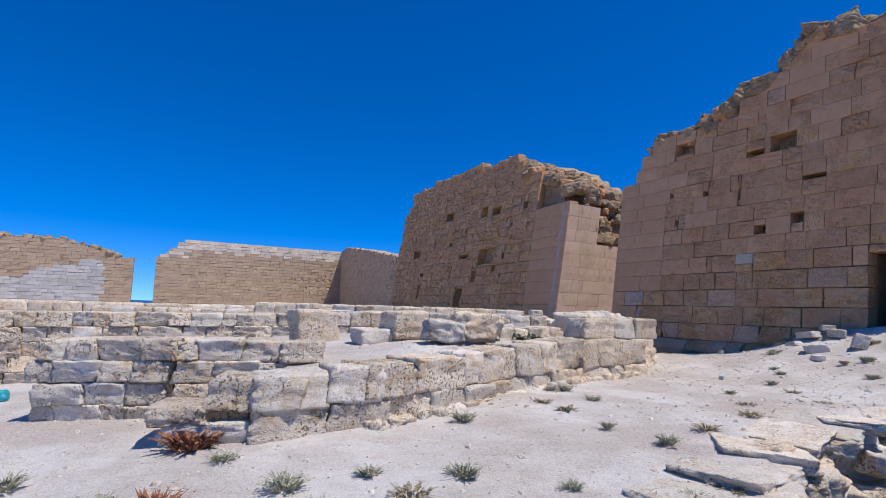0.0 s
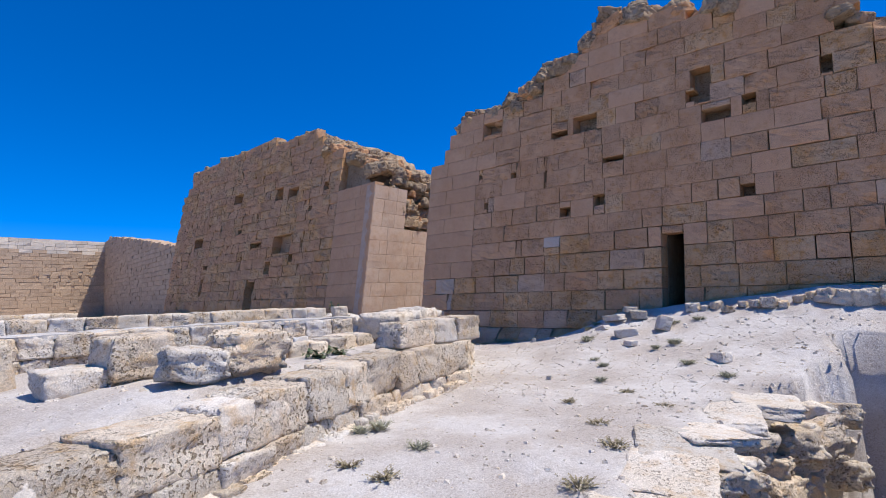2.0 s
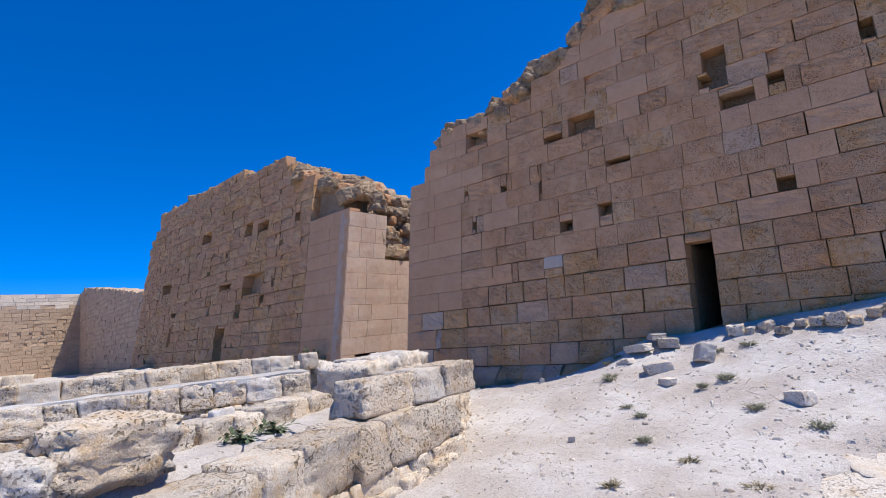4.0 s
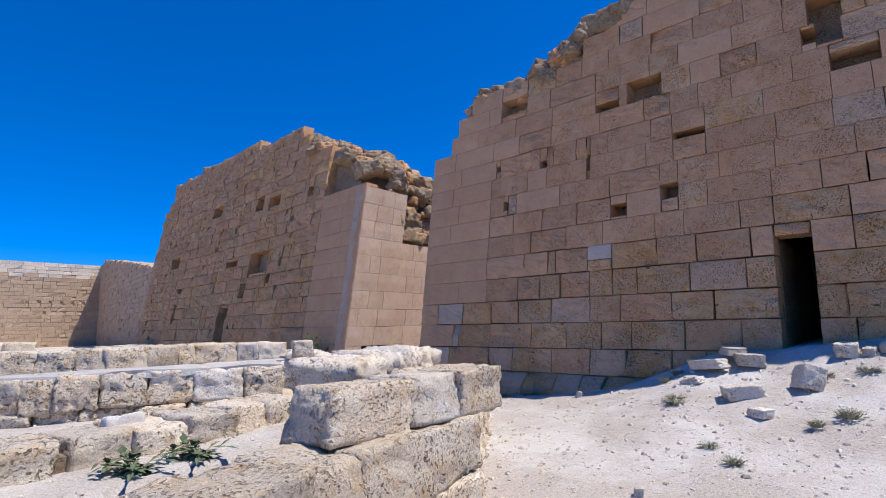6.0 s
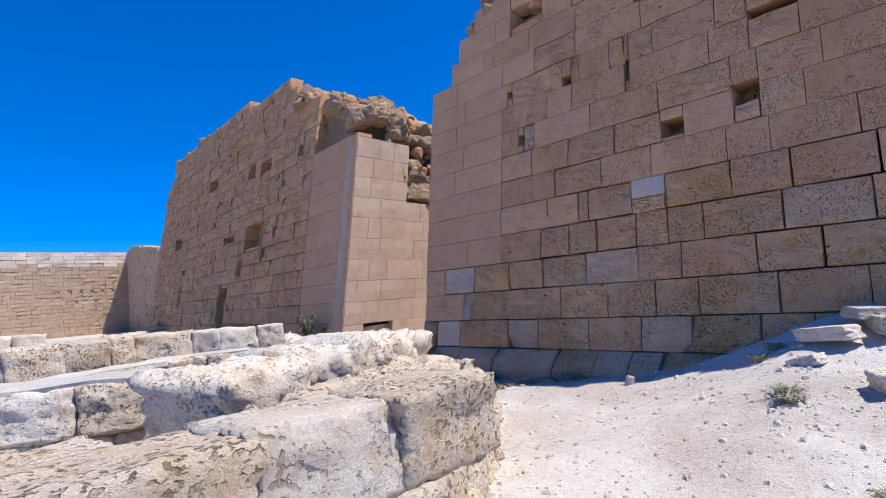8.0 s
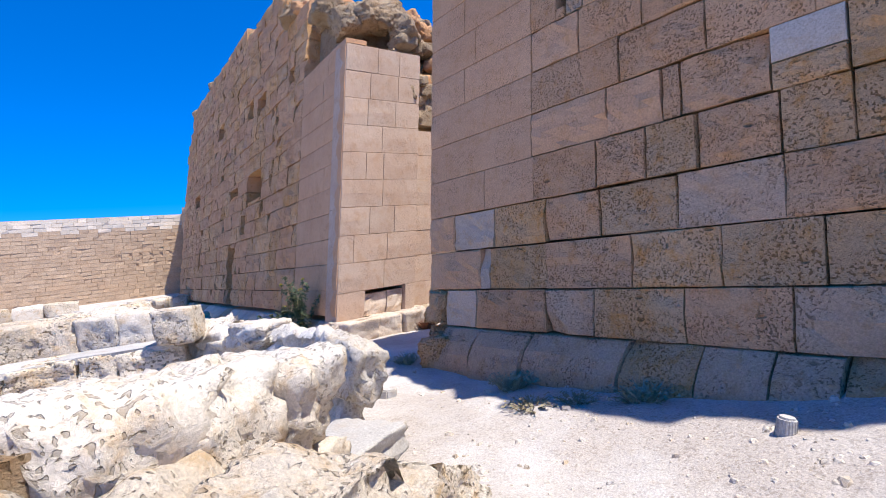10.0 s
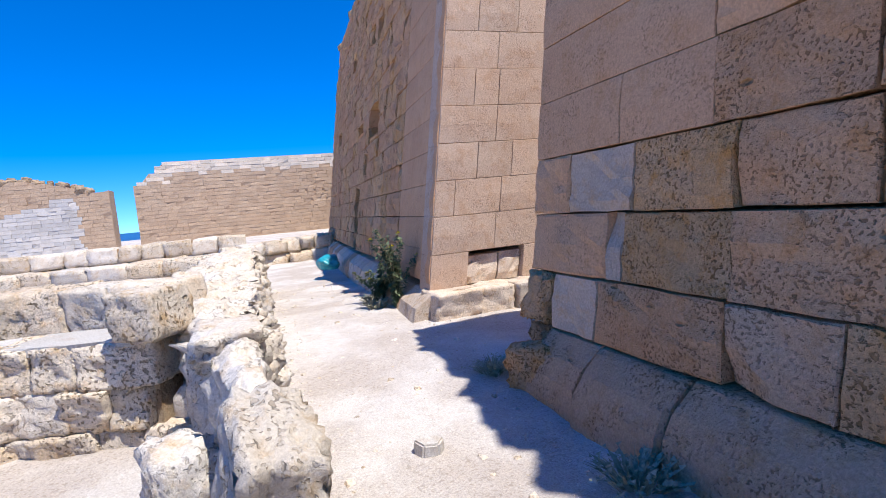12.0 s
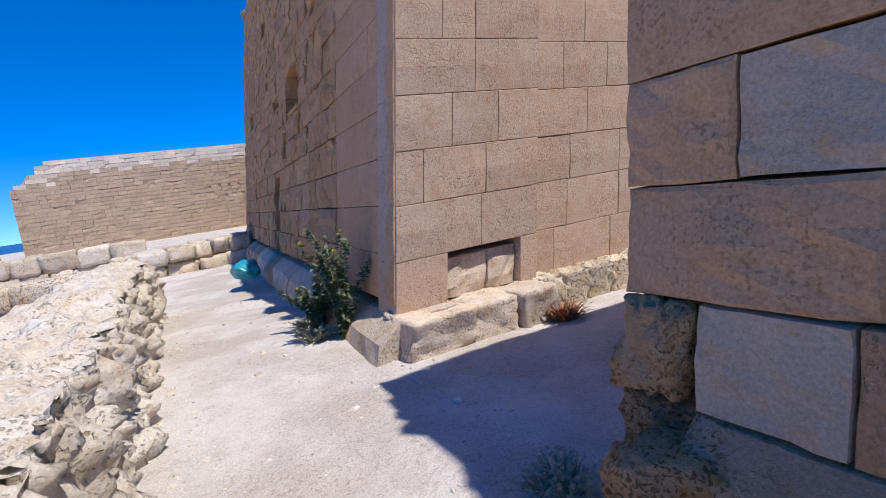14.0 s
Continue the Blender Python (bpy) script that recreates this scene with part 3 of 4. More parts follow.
def build_left_pylon():
    rng = random.Random(21)
    wall = pylon_core("wall_left_pylon", at_left, 3.95, 20.95, l_top, L_DOOR, rng, "ruined limestone pylon with smooth lower facing and rubble crest")

    def cells_left():
        # laid from the far end so that the smooth bay by the passage keeps its few joints
        out = courses_of(5.6, 21.1, l_top, L_HOLES, rng, 0.75, COURSES)
        return out + courses_of(3.5, 5.6, l_top, [], rng, 1.6, COURSES)
    cells = [c for c in cells_left() if c[4] > 0]
    near = set(sorted(cells, key=lambda c: c[0] + 0.5 * c[2])[:150])
    smooth = lambda c: c[0] < 5.5

    def pick(c, rng):
        w = rng.random()
        return M_SMOOTH if smooth(c) else M_FACADE if w < 0.6 else M_OCHRE
    lay_blocks(wall, at_left, cells, 0.40, rng, pick, lambda c: c in near, n=4, rough=0.022, tight=smooth)
    # base course
    u = 3.3
    while u < 20:
        w = rng.uniform(0.6, 1.0)
        v, f = block_mesh(lambda q, z, d: (BAT_L * z + 0.067 * (q - 3.6) + d - 0.2 * (1 - max(0, (z - 0.1) / 0.32) ** 2.6), q, z), u, u + w, -0.25, 0.42, 0.55, rng, 0.05, 4, 0.015)
        ob = new("base_block", mesh_of("base_block", v, f, M_PLINTH if rng.random() < 0.6 else M_GREYED))
        ob.parent = wall
        u += w

    def at_jamb(u, z, d):
        return (BAT_L * z + u, 3.484 + d, z)
    courses = [0.40, 0.86, 1.34, 1.80, 2.27, 2.74] + [2.74 + 0.47 * k for k in range(1, 6)] + [5.1]
    slot = (0.52, 1.34, 0.42, 0.84)
    cs = courses_of(0.0, 1.55, lambda u: 5.2, [slot], rng, 0.56, courses)
    lay_blocks(wall, at_jamb, cs, 0.42, rng, M_JAMB, tight=lambda c: True)
    for a, b in ((0.53, 1.0), (1.0, 1.33)):
        v, f = block_mesh(lambda u, z, d: at_jamb(u, z, d + 0.10), a, b, 0.41, 0.80, 0.4, rng, 0.02, 4, 0.018)
        ob = new("recessed_block", mesh_of("recessed_block", v, f, M_PLINTH))
        ob.parent = wall

    def at_deep(u, z, d):
        return (BAT_L * z + u, 3.60 + d, z)
    cs = courses_of(1.56, 4.6, lambda u: 4.4 - 0.25 * u, [], rng, 0.6, courses)
    lay_blocks(wall, at_deep, cs, 0.42, rng, M_JAMB, lambda c: c[0] < 3, stuff_name="passage_blocks", tight=lambda c: True)
    # worn plinth stones under the jamb
    for x, w, s in ((0.30, 0.62, 2), (0.86, 0.50, -3), (1.34, 0.44, 4)):
        rock("plinth_stone", (x, 3.42, 0.19), (w, 0.62, 0.46), (0, 0, s), M_PLINTH, wall, rng, "fine")
    for k in range(8):
        rock("plinth_stone", (1.7 + 0.34 * k, 3.55, 0.2), (0.36, 0.4, 0.44), (0, 0, rng.uniform(-8, 8)), M_RUIN, wall, rng, "rough")
    # crest of rubble
    spots = []
    for k in range(190):
        if k < 110:
            u, d = rng.uniform(3.75, 8.6), rng.uniform(0.15, 3.2)
            top = 5.15 + np.interp(u + 0.35 * d, [3.7, 4.4, 5.2, 6.4, 8, 11], [0.25, 0.8, 1.25, 1.8, 2.6, 2.9]) - 0.32 * max(0, d - 1.2)
            z = min(top, 8.2) - rng.uniform(0, 0.5) ** 2
        else:
            u, d = rng.uniform(7.5, 20.8), rng.uniform(0.1, 1.2)
            z = l_top(u) + rng.uniform(-0.1, 0.08)
        spots.append((BAT_L * z + 0.067 * (u - 3.6) + d, u, z))
    rubble(wall, spots[:110], rng, M_CORE, 0.32, 0.62, "rough")
    rubble(wall, spots[110:], rng, M_CORE, 0.18, 0.34)
    spots = []
    for k in range(70):
        d, z = rng.uniform(1.2, 3.4), rng.uniform(3.9, 5.6)
        spots.append((BAT_L * z + d, 3.72 + rng.uniform(0, 0.25) + 0.1 * max(0, z - 5), z))
    rubble(wall, spots, rng, M_CORE, 0.2, 0.42)
    # fill under the crest, so that no gap shows through the rubble
    v, f = block_mesh(lambda u, z, d: (BAT_L * z + u, 3.75 + d + 0.55 * max(0, z - 4.4), z), 0.45, 4.3, 3.8, 6.3, 2.4, rng, 0.02, 8, 0.10)
    ob = new("rubble_fill", mesh_of("rubble_fill", v, f, M_CORE))
    ob.parent = wall
    return wall


wall_r = build_right_pylon()
wall_l = build_left_pylon()


# ---- far enclosure walls ----
def far_wall(name, a, b, thick, top_of, label, rng, repair=None, holes=(), pale=M_REPAIR):
    """A long coursed wall seen from afar: a body and joined facing blocks in small courses; repair(u, z) marks new pale stone."""
    a, b = Vector((*a, 0)), Vector((*b, 0))
    along, length = (b - a).normalized(), (b - a).length
    inward = Vector((-along.y, along.x, 0))

    def at(u, z, d):
        p = a + along * u + inward * d
        return (p.x, p.y, z)
    us = np.linspace(0, length, int(length / 0.5) + 2)
    wall = new(name, mesh_of(name, *core_mesh(at, us, top_of, 0.1, thick, -0.5, rng, 0.03), M_FAR))
    tagged(wall, label, "wall", kind="structure")
    courses = [-0.5] + [0.1 + 0.36 * k for k in range(30)]
    cells = courses_of(0, length, top_of, holes, rng, 0.85, courses)
    lay_blocks(wall, at, cells, 0.12, rng, lambda c, r: pale if repair and repair((c[0] + c[1]) / 2, c[2] + 0.15) else M_FAR, lambda c: False, n=1, rough=0.01, stuff_name="wall_blocks")
    return wall


def step_top(u):
    return 5.9 + (0.5 if u > 0.7 else 0) + (0.6 if u > 1.4 else 0) + (0.6 if u > 2.0 else 0) + (0.45 if u > 2.5 else 0)


rng = random.Random(31)
HOLE_ROW = [(15.2 + 0.9 * k, 15.45 + 0.9 * k, 3.95, 4.3) for k in range(6)] + [(16.6 + 1.6 * k, 16.85 + 1.6 * k, 3.0, 3.3) for k in range(3)]
far_wall("wall_far_middle", (-12.2, 55), (9.0, 55), 2.0, step_top, "tan limestone enclosure wall with pale repaired top courses", rng,
         lambda u, z: z > 6.95 - (0.5 if int(u * 1.1) % 3 == 0 else 0) - (0.6 if u < 3 else 0) or (z > 6.4 and int(u * 0.9 + z * 3) % 5 == 0), HOLE_ROW)


def ruin_top(u):
    return 6.0 + 0.9 * sstep(45, 38, u) + (0.25 * noise.noise(Vector((u * 0.9, 1, 0))) + 0.2 * noise.noise(Vector((u * 2.7, 5, 0)))) - 0.45 * sstep(42, 44.5, u)


wall_far_left = far_wall("wall_far_left", (-60, 55), (-14.3, 55), 2.0, ruin_top, "ruined limestone enclosure wall with grey patched facing", rng,
                         lambda u, z: z < np.interp(u, [20, 30, 36, 38, 40, 41.5, 42, 43, 43.1], [2.2, 2.6, 3.0, 4.2, 4.4, 5.0, 5.1, 4.8, 0]), (), M_CEMENT)
for k in range(130):
    u = rng.uniform(20, 44.5)
    rock("rubble_stone", (-60 + u, 55.2 + rng.uniform(0, 1.2), ruin_top(u) + rng.uniform(-0.1, 0.12)), [rng.uniform(0.3, 0.75)] * 3, (rng.uniform(0, 40), 0, rng.uniform(0, 180)), M_CORE, wall_far_left, rng)
far_wall("wall_far_side", (9.0, 55.4), (3.6, 20.6), 1.6, lambda u: float(np.interp(u - u % 1.3, [0, 3, 17, 34], [8.1, 8.3, 6.6, 4.2])), "enclosure wall of large smooth blocks meeting the pylon", rng)


# ---- low ruined walls ----
def low_wall(label, pts, width, base, heights, rng, mean=0.55, material=M_RUIN, courses=2, which="fine", cap=None):
    """A low wall of rough stones along pts; heights are the top's height at each point. cap: a cement capping's material."""
    owner = tagged(new("low_wall"), label, "ruined wall", "low walls of the ruin")
    owner.location = (*pts[0], base)
    inv = Matrix.Translation(-Vector((*pts[0], base)))
    made = []
    for (a, b), (ha, hb) in zip(zip(pts[:-1], pts[1:]), zip(heights[:-1], heights[1:])):
        a, b = Vector((*a, 0)), Vector((*b, 0))
        d = b - a
        yaw = math.degrees(math.atan2(d.y, d.x))
        side = Vector((-d.y, d.x, 0)).normalized()
        for c in range(courses):
            s = rng.uniform(-0.3, 0.0) * mean
            while s < d.length - 0.1:
                ln = mean * rng.uniform(0.65, 1.4)
                f = min(1, max(0, (s + ln / 2) / d.length))
                top = ha + (hb - ha) * f
                hc = (top - base) / courses
                p = a + d.normalized() * (s + ln / 2) + side * rng.uniform(-0.025, 0.025)
                made.append(rock("stone", (p.x, p.y, base + hc * (c + 0.5)), (ln * 1.03, width * rng.uniform(0.95, 1.06), hc * rng.uniform(1.0, 1.06)),
                                 (rng.uniform(-2, 2), rng.uniform(-2, 2), yaw + rng.uniform(-2, 2)), material if rng.random() < 0.75 else M_WHITE, owner, rng, which))
                s += ln
        # packed rubble inside, and the capping
        for name, w, z0, z1, m in (("core", width * 0.72, base, -0.07, M_CORE), ("cap", width * 0.86, None, 0.012, cap)):
            if m is None:
                continue
            verts, n = [], max(2, int(d.length / 0.25))
            for i in range(n + 1):
                f = i / n
                top = ha + (hb - ha) * f + z1
                lo = base if z0 is not None else top - 0.06
                for sd, z in ((-1, lo), (-1, top), (1, top), (1, lo)):
                    q = a + d * f + side * (sd * w / 2 + rng.uniform(-0.02, 0.02))
                    verts.append((q.x, q.y, z + (rng.uniform(-0.012, 0.012) if z == top else 0)))
            faces = [(4 * i + k, 4 * i + 4 + k, 4 * i + 4 + (k + 1) % 4, 4 * i + (k + 1) % 4) for i in range(n) for k in range(4)]
            faces += [(3, 2, 1, 0), tuple(4 * n + k for k in range(4))]
            ob = new(name, mesh_of(name, verts, faces, m))
            ob.parent = owner
            made.append(ob)
    for ob in made:
        ob.matrix_parent_inverse = inv
    return owner


rng = random.Random(5)
low_wall("two-course limestone retaining wall of the ruined chapel", [(-12.0, -5.2), (-11.3, -5.45), (-10.3, -5.5), (-8.8, -5.08), (-7.1, -4.52), (-4.95, -4.12)], 0.55, -0.16, [0.16, 0.44, 0.53, 0.60, 0.68, 0.68], rng, 0.62)
low_wall("foot stones under the retaining wall", [(-10.4, -5.6), (-9.4, -5.38), (-7.1, -4.62), (-4.9, -4.2)], 0.56, -0.24, [0.0, 0.03, 0.14, 0.15], rng, 0.28, courses=1, which="rough")
low_wall("large pitted blocks on the retaining wall", [(-6.12, -4.2), (-4.75, -4.12)], 0.46, 0.68, [1.0, 1.03], rng, 0.62, courses=1)
low_wall("bleached slabs on the ruined wall", [(-5.2, -3.05), (-4.2, -2.62), (-3.4, -2.2), (-2.86, -1.82)], 0.62, 0.20, [1.08, 1.12, 1.10, 1.0], rng, 0.50, M_WHITE, which="rough")
low_wall("low stone step inside the ruin", [(-9.6, -3.35), (-7.2, -3.3), (-5.6, -2.95)], 0.5, 0.5, [0.78, 0.80, 0.82], rng, 0.42, courses=1)
low_wall("inner low wall of rough blocks with a cement capping", [(-9.8, -1.0), (-7.2, -1.3), (-5.1, -2.1)], 0.55, 0.45, [1.0, 1.01, 1.02], rng, 0.36, cap=M_CEMENT)
low_wall("low cross wall of rough blocks with a cement capping", [(-9.5, 1.3), (-5.5, 1.2), (-3.6, 1.7), (-2.6, 1.3)], 0.55, -0.1, [0.74, 0.76, 0.80, 0.80], rng, 0.4, courses=3, cap=M_CEMENT)
low_wall("stepped rear wall of rough blocks", [(-10.0, 2.7), (-5.5, 2.1), (-3.7, 2.4), (-2.6, 1.95)], 0.55, -0.1, [1.12, 1.12, 1.12, 1.10], rng, 0.42, courses=3)
low_wall("short low wall of bleached stones", [(-13.2, -3.5), (-11.95, -4.05), (-10.7, -4.35)], 0.5, -0.25, [0.66, 0.70, 0.68], rng, 0.36, courses=4)
low_wall("broken low wall beside the short one", [(-14.5, 0.2), (-9.9, 0.4)], 0.55, -0.35, [0.86, 0.9], rng, 0.38, courses=5)
low_wall("distant low wall of rough stones", [(-14, 11.5), (-7.5, 10.5), (-2.3, 9.8)], 0.8, -0.35, [0.85, 0.85, 0.85], rng, 0.6, which="plain", courses=3)
low_wall("distant low court wall", [(-22, 22.5), (-2.5, 23.0)], 1.0, -0.4, [0.9, 0.95], rng, 0.9, which="plain")
low_wall("broken steps at the end of the path", [(-3.0, 18.2), (0.3, 18.6)], 1.6, -0.3, [0.6, 0.75], rng, 0.7, which="plain")


def path_wall():
    """The long eroded wall along the path: a flaky upright face and an uneven top."""
    ys = np.concatenate([np.arange(-0.95, 5.0, 0.028), np.arange(5.0, 10.2, 0.06)])
    verts, faces, prof = [], [], 64
    for y in ys:
        start = float(sstep(-1.25, -0.6, y))
        xr = -1.84 + 0.05 * float(sstep(3.0, 8.0, y))
        w = 0.12 + 0.14 * float(sstep(-0.9, 0.0, y)) + 0.78 * float(sstep(0.0, 2.8, y))
        top = 0.86 + 0.08 * noise.noise(Vector((y * 0.9, 0, 4))) + 0.05 * float(sstep(0.8, -0.6, y))
        top = 0.25 + (top - 0.25) * (0.45 + 0.55 * start)
        for k in range(prof):
            f = k / (prof - 1)
            if f < 0.45:
                g = f / 0.45
                x, z, nx, nz = xr - 0.13 * g, -0.1 + (top + 0.1) * g, 1, 0.1
            elif f < 0.8:
                g = (f - 0.45) / 0.35
                x, z, nx, nz = xr - 0.13 - w * g, top + 0.05 * math.sin(3.1 * g), 0.1, 1
            else:
                g = (f - 0.8) / 0.2
                x, z, nx, nz = xr - 0.13 - w - 0.08 * g, top - (top + 0.1) * g, -1, 0.1
            p = Vector((x * 3.5, y * 4.2, z * 1.6))
            flake = abs(noise.noise(p * 1.5)) + 0.5 * abs(noise.noise(p * 3.7)) + 0.25 * noise.noise(p * 9)
            lump = noise.noise(Vector((x, y, z)) * 2.4) + 0.5 * noise.noise(Vector((x, y, z)) * 6.0)
            chunk = noise.cell(Vector((x * 5, y * 5 + 0.3 * lump, z * 5))) - 0.5
            hollow = max(0.0, noise.noise(Vector((x * 3, y * 2.6, z * 3.4)) + Vector((9, 0, 0))) - 0.25)
            amp = 0.25 if f < 0.45 or f > 0.8 else 0.06
            e = amp * (flake - 0.45) + 0.07 * lump + 0.05 * chunk - (0.65 if f < 0.5 else 0.12) * hollow + 0.03 * noise.noise(Vector((x, y, z)) * 21)
            e *= 0.6 + 0.4 * float(sstep(-0.9, 0.6, y))
            verts.append((x + nx * e, y + 0.05 * lump, z + nz * e * (1.0 if f > 0.45 else 0.3)))
    n = len(ys)
    for i in range(n - 1):
        for k in range(prof - 1):
            a = i * prof + k
            faces.append((a, a + prof, a + prof + 1, a + 1))
    faces += [tuple(range(prof)), tuple(reversed(range((n - 1) * prof, n * prof)))]
    return tagged(new("path_wall", mesh_of("path_wall", verts, faces, M_WHITE, True)), "long eroded rubble wall with flaky upright face beside the path", "ruined wall")


path_wall()


def eroded_wall(label, pts, width, heights, spread):
    """A weathered mass of bedded stone along pts, its flanks running out at the foot by spread."""
    pts = [Vector((*p, 0)) for p in pts]
    total = [0.0]
    for a, b in zip(pts[:-1], pts[1:]):
        total.append(total[-1] + (b - a).length)
    along = np.arange(0, total[-1], 0.03)
    verts, faces, prof = [], [], 72
    for s in along:
        p = Vector((np.interp(s, total, [q.x for q in pts]), np.interp(s, total, [q.y for q in pts]), 0))
        q = Vector((np.interp(s + 0.4, total, [q.x for q in pts]), np.interp(s + 0.4, total, [q.y for q in pts]), 0))
        o = Vector((np.interp(s - 0.4, total, [q.x for q in pts]), np.interp(s - 0.4, total, [q.y for q in pts]), 0))
        side = (q - o).cross(Vector((0, 0, 1))).normalized()
        top = float(np.interp(s, total, heights))
        for k in range(prof):
            f = 2 * k / (prof - 1) - 1
            if abs(f) > 0.4:
                g = (1 - abs(f)) / 0.6
                off, z, flat = width / 2 + spread * (1 - g), -0.15 + (top + 0.15) * g, 0.0
            else:
                off, z, flat = width / 2 * abs(f) / 0.4, top, 1.0
            sg = 1 if f > 0 else -1
            at = p + side * (sg * off) + Vector((0, 0, z))
            bed = noise.noise(Vector((at.x * 0.7, at.y * 0.7, at.z * 8.0))) + 0.6 * noise.noise(Vector((at.x * 1.5, at.y * 1.5, at.z * 19)))
            lump = noise.noise(at * 2.2) + 0.5 * noise.noise(at * 5.5) + 0.3 * noise.noise(at * 13)
            crack = max(0.0, 0.10 - abs(noise.noise(at * 1.7 + Vector((4, 0, 0))))) * 1.1
            hole = max(0.0, noise.noise(at * 4.3 + Vector((0, 7, 0))) - 0.36) * 0.55
            e = 0.055 * bed * (1 - flat) + 0.07 * lump - crack - hole + 0.02 * noise.noise(at * 27)
            at += side * (sg * e * (1 - 0.9 * flat)) + Vector((0, 0, e * (0.25 + 0.75 * flat)))
            verts.append(tuple(at))
    n = len(along)
    for i in range(n - 1):
        for k in range(prof - 1):
            a = i * prof + k
            faces.append((a, a + 1, a + prof + 1, a + prof))
    faces += [tuple(reversed(range(prof))), tuple(range((n - 1) * prof, n * prof))]
    return tagged(new("broken_wall", mesh_of("broken_wall", verts, faces, M_RUIN, True)), label, "ruined wall")


eroded_wall("rough broken end of the retaining wall, bedded and pitted limestone", [(-5.1, -4.0), (-4.2, -3.42), (-3.1, -2.72), (-2.5, -2.3), (-2.3, -2.12)], 0.58, [1.0, 0.95, 0.86, 0.50, 0.22], 0.20)

rng = random.Random(17)


def boulder(label, place, size, turn=(0, 0, 0), material=M_WHITE, which="rough", name="boulder", group=""):
    return tagged(rock(name, place, size, turn, material, None, rng, which), label, "rock", group)


boulder("white bleached boulder at the end of the eroded wall", (-2.00, -0.92, 0.66), (0.32, 0.5, 0.40), (12, 10, 8))
boulder("white bleached boulder leaning on the eroded wall", (-2.42, 0.0, 0.24), (0.38, 0.42, 0.48), (0, 0, 20))
boulder("pale rounded stone on the eroded wall", (-2.18, 0.45, 0.84), (0.36, 0.60, 0.22), (0, 0, 6))
boulder("flat pale cement slab on the broken wall end", (-2.40, -1.40, 0.28), (0.85, 0.56, 0.2), (0, 2, 30), M_CEMENT, "fine", "slab")
boulder("squared corner stone on the rear wall", (-2.66, 1.12, 0.98), (0.34, 0.42, 0.32), (0, 0, -28), M_RUIN, "fine", "corner_stone")
boulder("large fallen block with a dark hollow inside the ruin", (-8.1, -4.1, 0.86), (0.8, 0.55, 0.40), (3, 2, 10), M_RUIN, "rough", "fallen_block")
boulder("rounded fallen block inside the ruin", (-8.7, -4.25, 0.80), (0.55, 0.42, 0.30), (0, 5, -14), M_WHITE, "rough", "fallen_block")
boulder("squared block standing on the step", (-8.9, -3.4, 0.85), (0.6, 0.5, 0.42), (0, 0, 5), M_RUIN, "fine", "fallen_block")
boulder("squared block at the far end of the ruin", (-10.0, -2.3, 0.72), (0.65, 0.55, 0.62), (0, 0, 5), M_RUIN, "fine", "fallen_block")
boulder("pale upright stone set in the step", (-6.86, -3.22, 0.68), (0.22, 0.1, 0.36), (0, 0, 5), M_CEMENT, "fine", "set_stone")

SLABS = "stones heaped by the doorway"
def gz(x, y):
    return float(ground_z(x, y))
for x, y, dz, size, turn in ((-0.55, -4.95, 0.13, (0.62, 0.26, 0.16), (0, 6, 60)), (-0.4, -5.4, 0.08, (0.5, 0.4, 0.2), (5, 0, 20)), (-0.9, -4.85, 0.02, (0.32, 0.24, 0.12), (0, 18, 70)),
                             (-0.3, -5.2, 0.20, (0.36, 0.3, 0.13), (0, -4, 35)), (-1.4, -5.5, 0.08, (0.5, 0.3, 0.2), (0, 4, 120)), (-1.15, -6.1, 0.13, (0.34, 0.3, 0.34), (20, 10, 30)), (-1.9, -5.75, 0.04, (0.25, 0.2, 0.12), (0, 0, 60)),
                             (-4.0, -5.3, 0.02, (0.10, 0.09, 0.08), (0, 0, 20)), (-2.6, -7.3, 0.06, (0.34, 0.22, 0.2), (0, 8, 50))):
    boulder("pale broken limestone slab on the dusty bank", (x, y, gz(x, y) + 0.78 * dz), tuple(0.78 * v for v in size), turn, M_WHITE, "fine", "loose_stone", SLABS)
for k in range(16):
    u = -6.4 - 0.21 * k
    s = rng.uniform(0.10, 0.2) if k < 10 else rng.uniform(0.2, 0.36)
    x = -0.45 + rng.uniform(-0.12, 0.12)
    boulder("rubble stone lined up along the pylon's foot", (x, u, gz(x, u) + 0.3 * s), (s * 1.2, s * 1.3, s), (rng.uniform(-15, 15), 0, rng.uniform(0, 90)), M_RUIN, "rough", "loose_stone", "stones along the pylon's foot")

# cut drums of stone on the path
def cut_stone(name, label, place, radius, height, sides, turn, material):
    bm = bmesh.new()
    bmesh.ops.create_cone(bm, cap_ends=True, segments=sides, radius1=radius, radius2=radius * 0.94, depth=height)
    bmesh.ops.bevel(bm, geom=bm.edges[:], offset=0.012, segments=2, affect="EDGES")
    bmesh.ops.rotate(bm, verts=bm.verts, matrix=Euler([radians(a) for a in turn]).to_matrix())
    for v in bm.verts:
        v.co += Vector((noise.noise(v.co * 18), noise.noise(v.co * 18 + Vector((7, 0, 0))), 0)) * 0.006
    ob = part(name, bm, material, None)
    ob.location = place
    return tagged(ob, label, "stone")


cut_stone("hexagonal_stone", "small grey hexagonal cut stone on the path", (-1.13, 0.08, gz(-1.13, 0.08) + 0.035), 0.10, 0.10, 6, (4, 0, 20), M_CEMENT)
cut_stone("round_stone", "small round grey drum of stone on the ground", (-0.66, -3.14, gz(-0.66, -3.14) + 0.04), 0.052, 0.12, 18, (8, 6, 0), M_CEMENT)

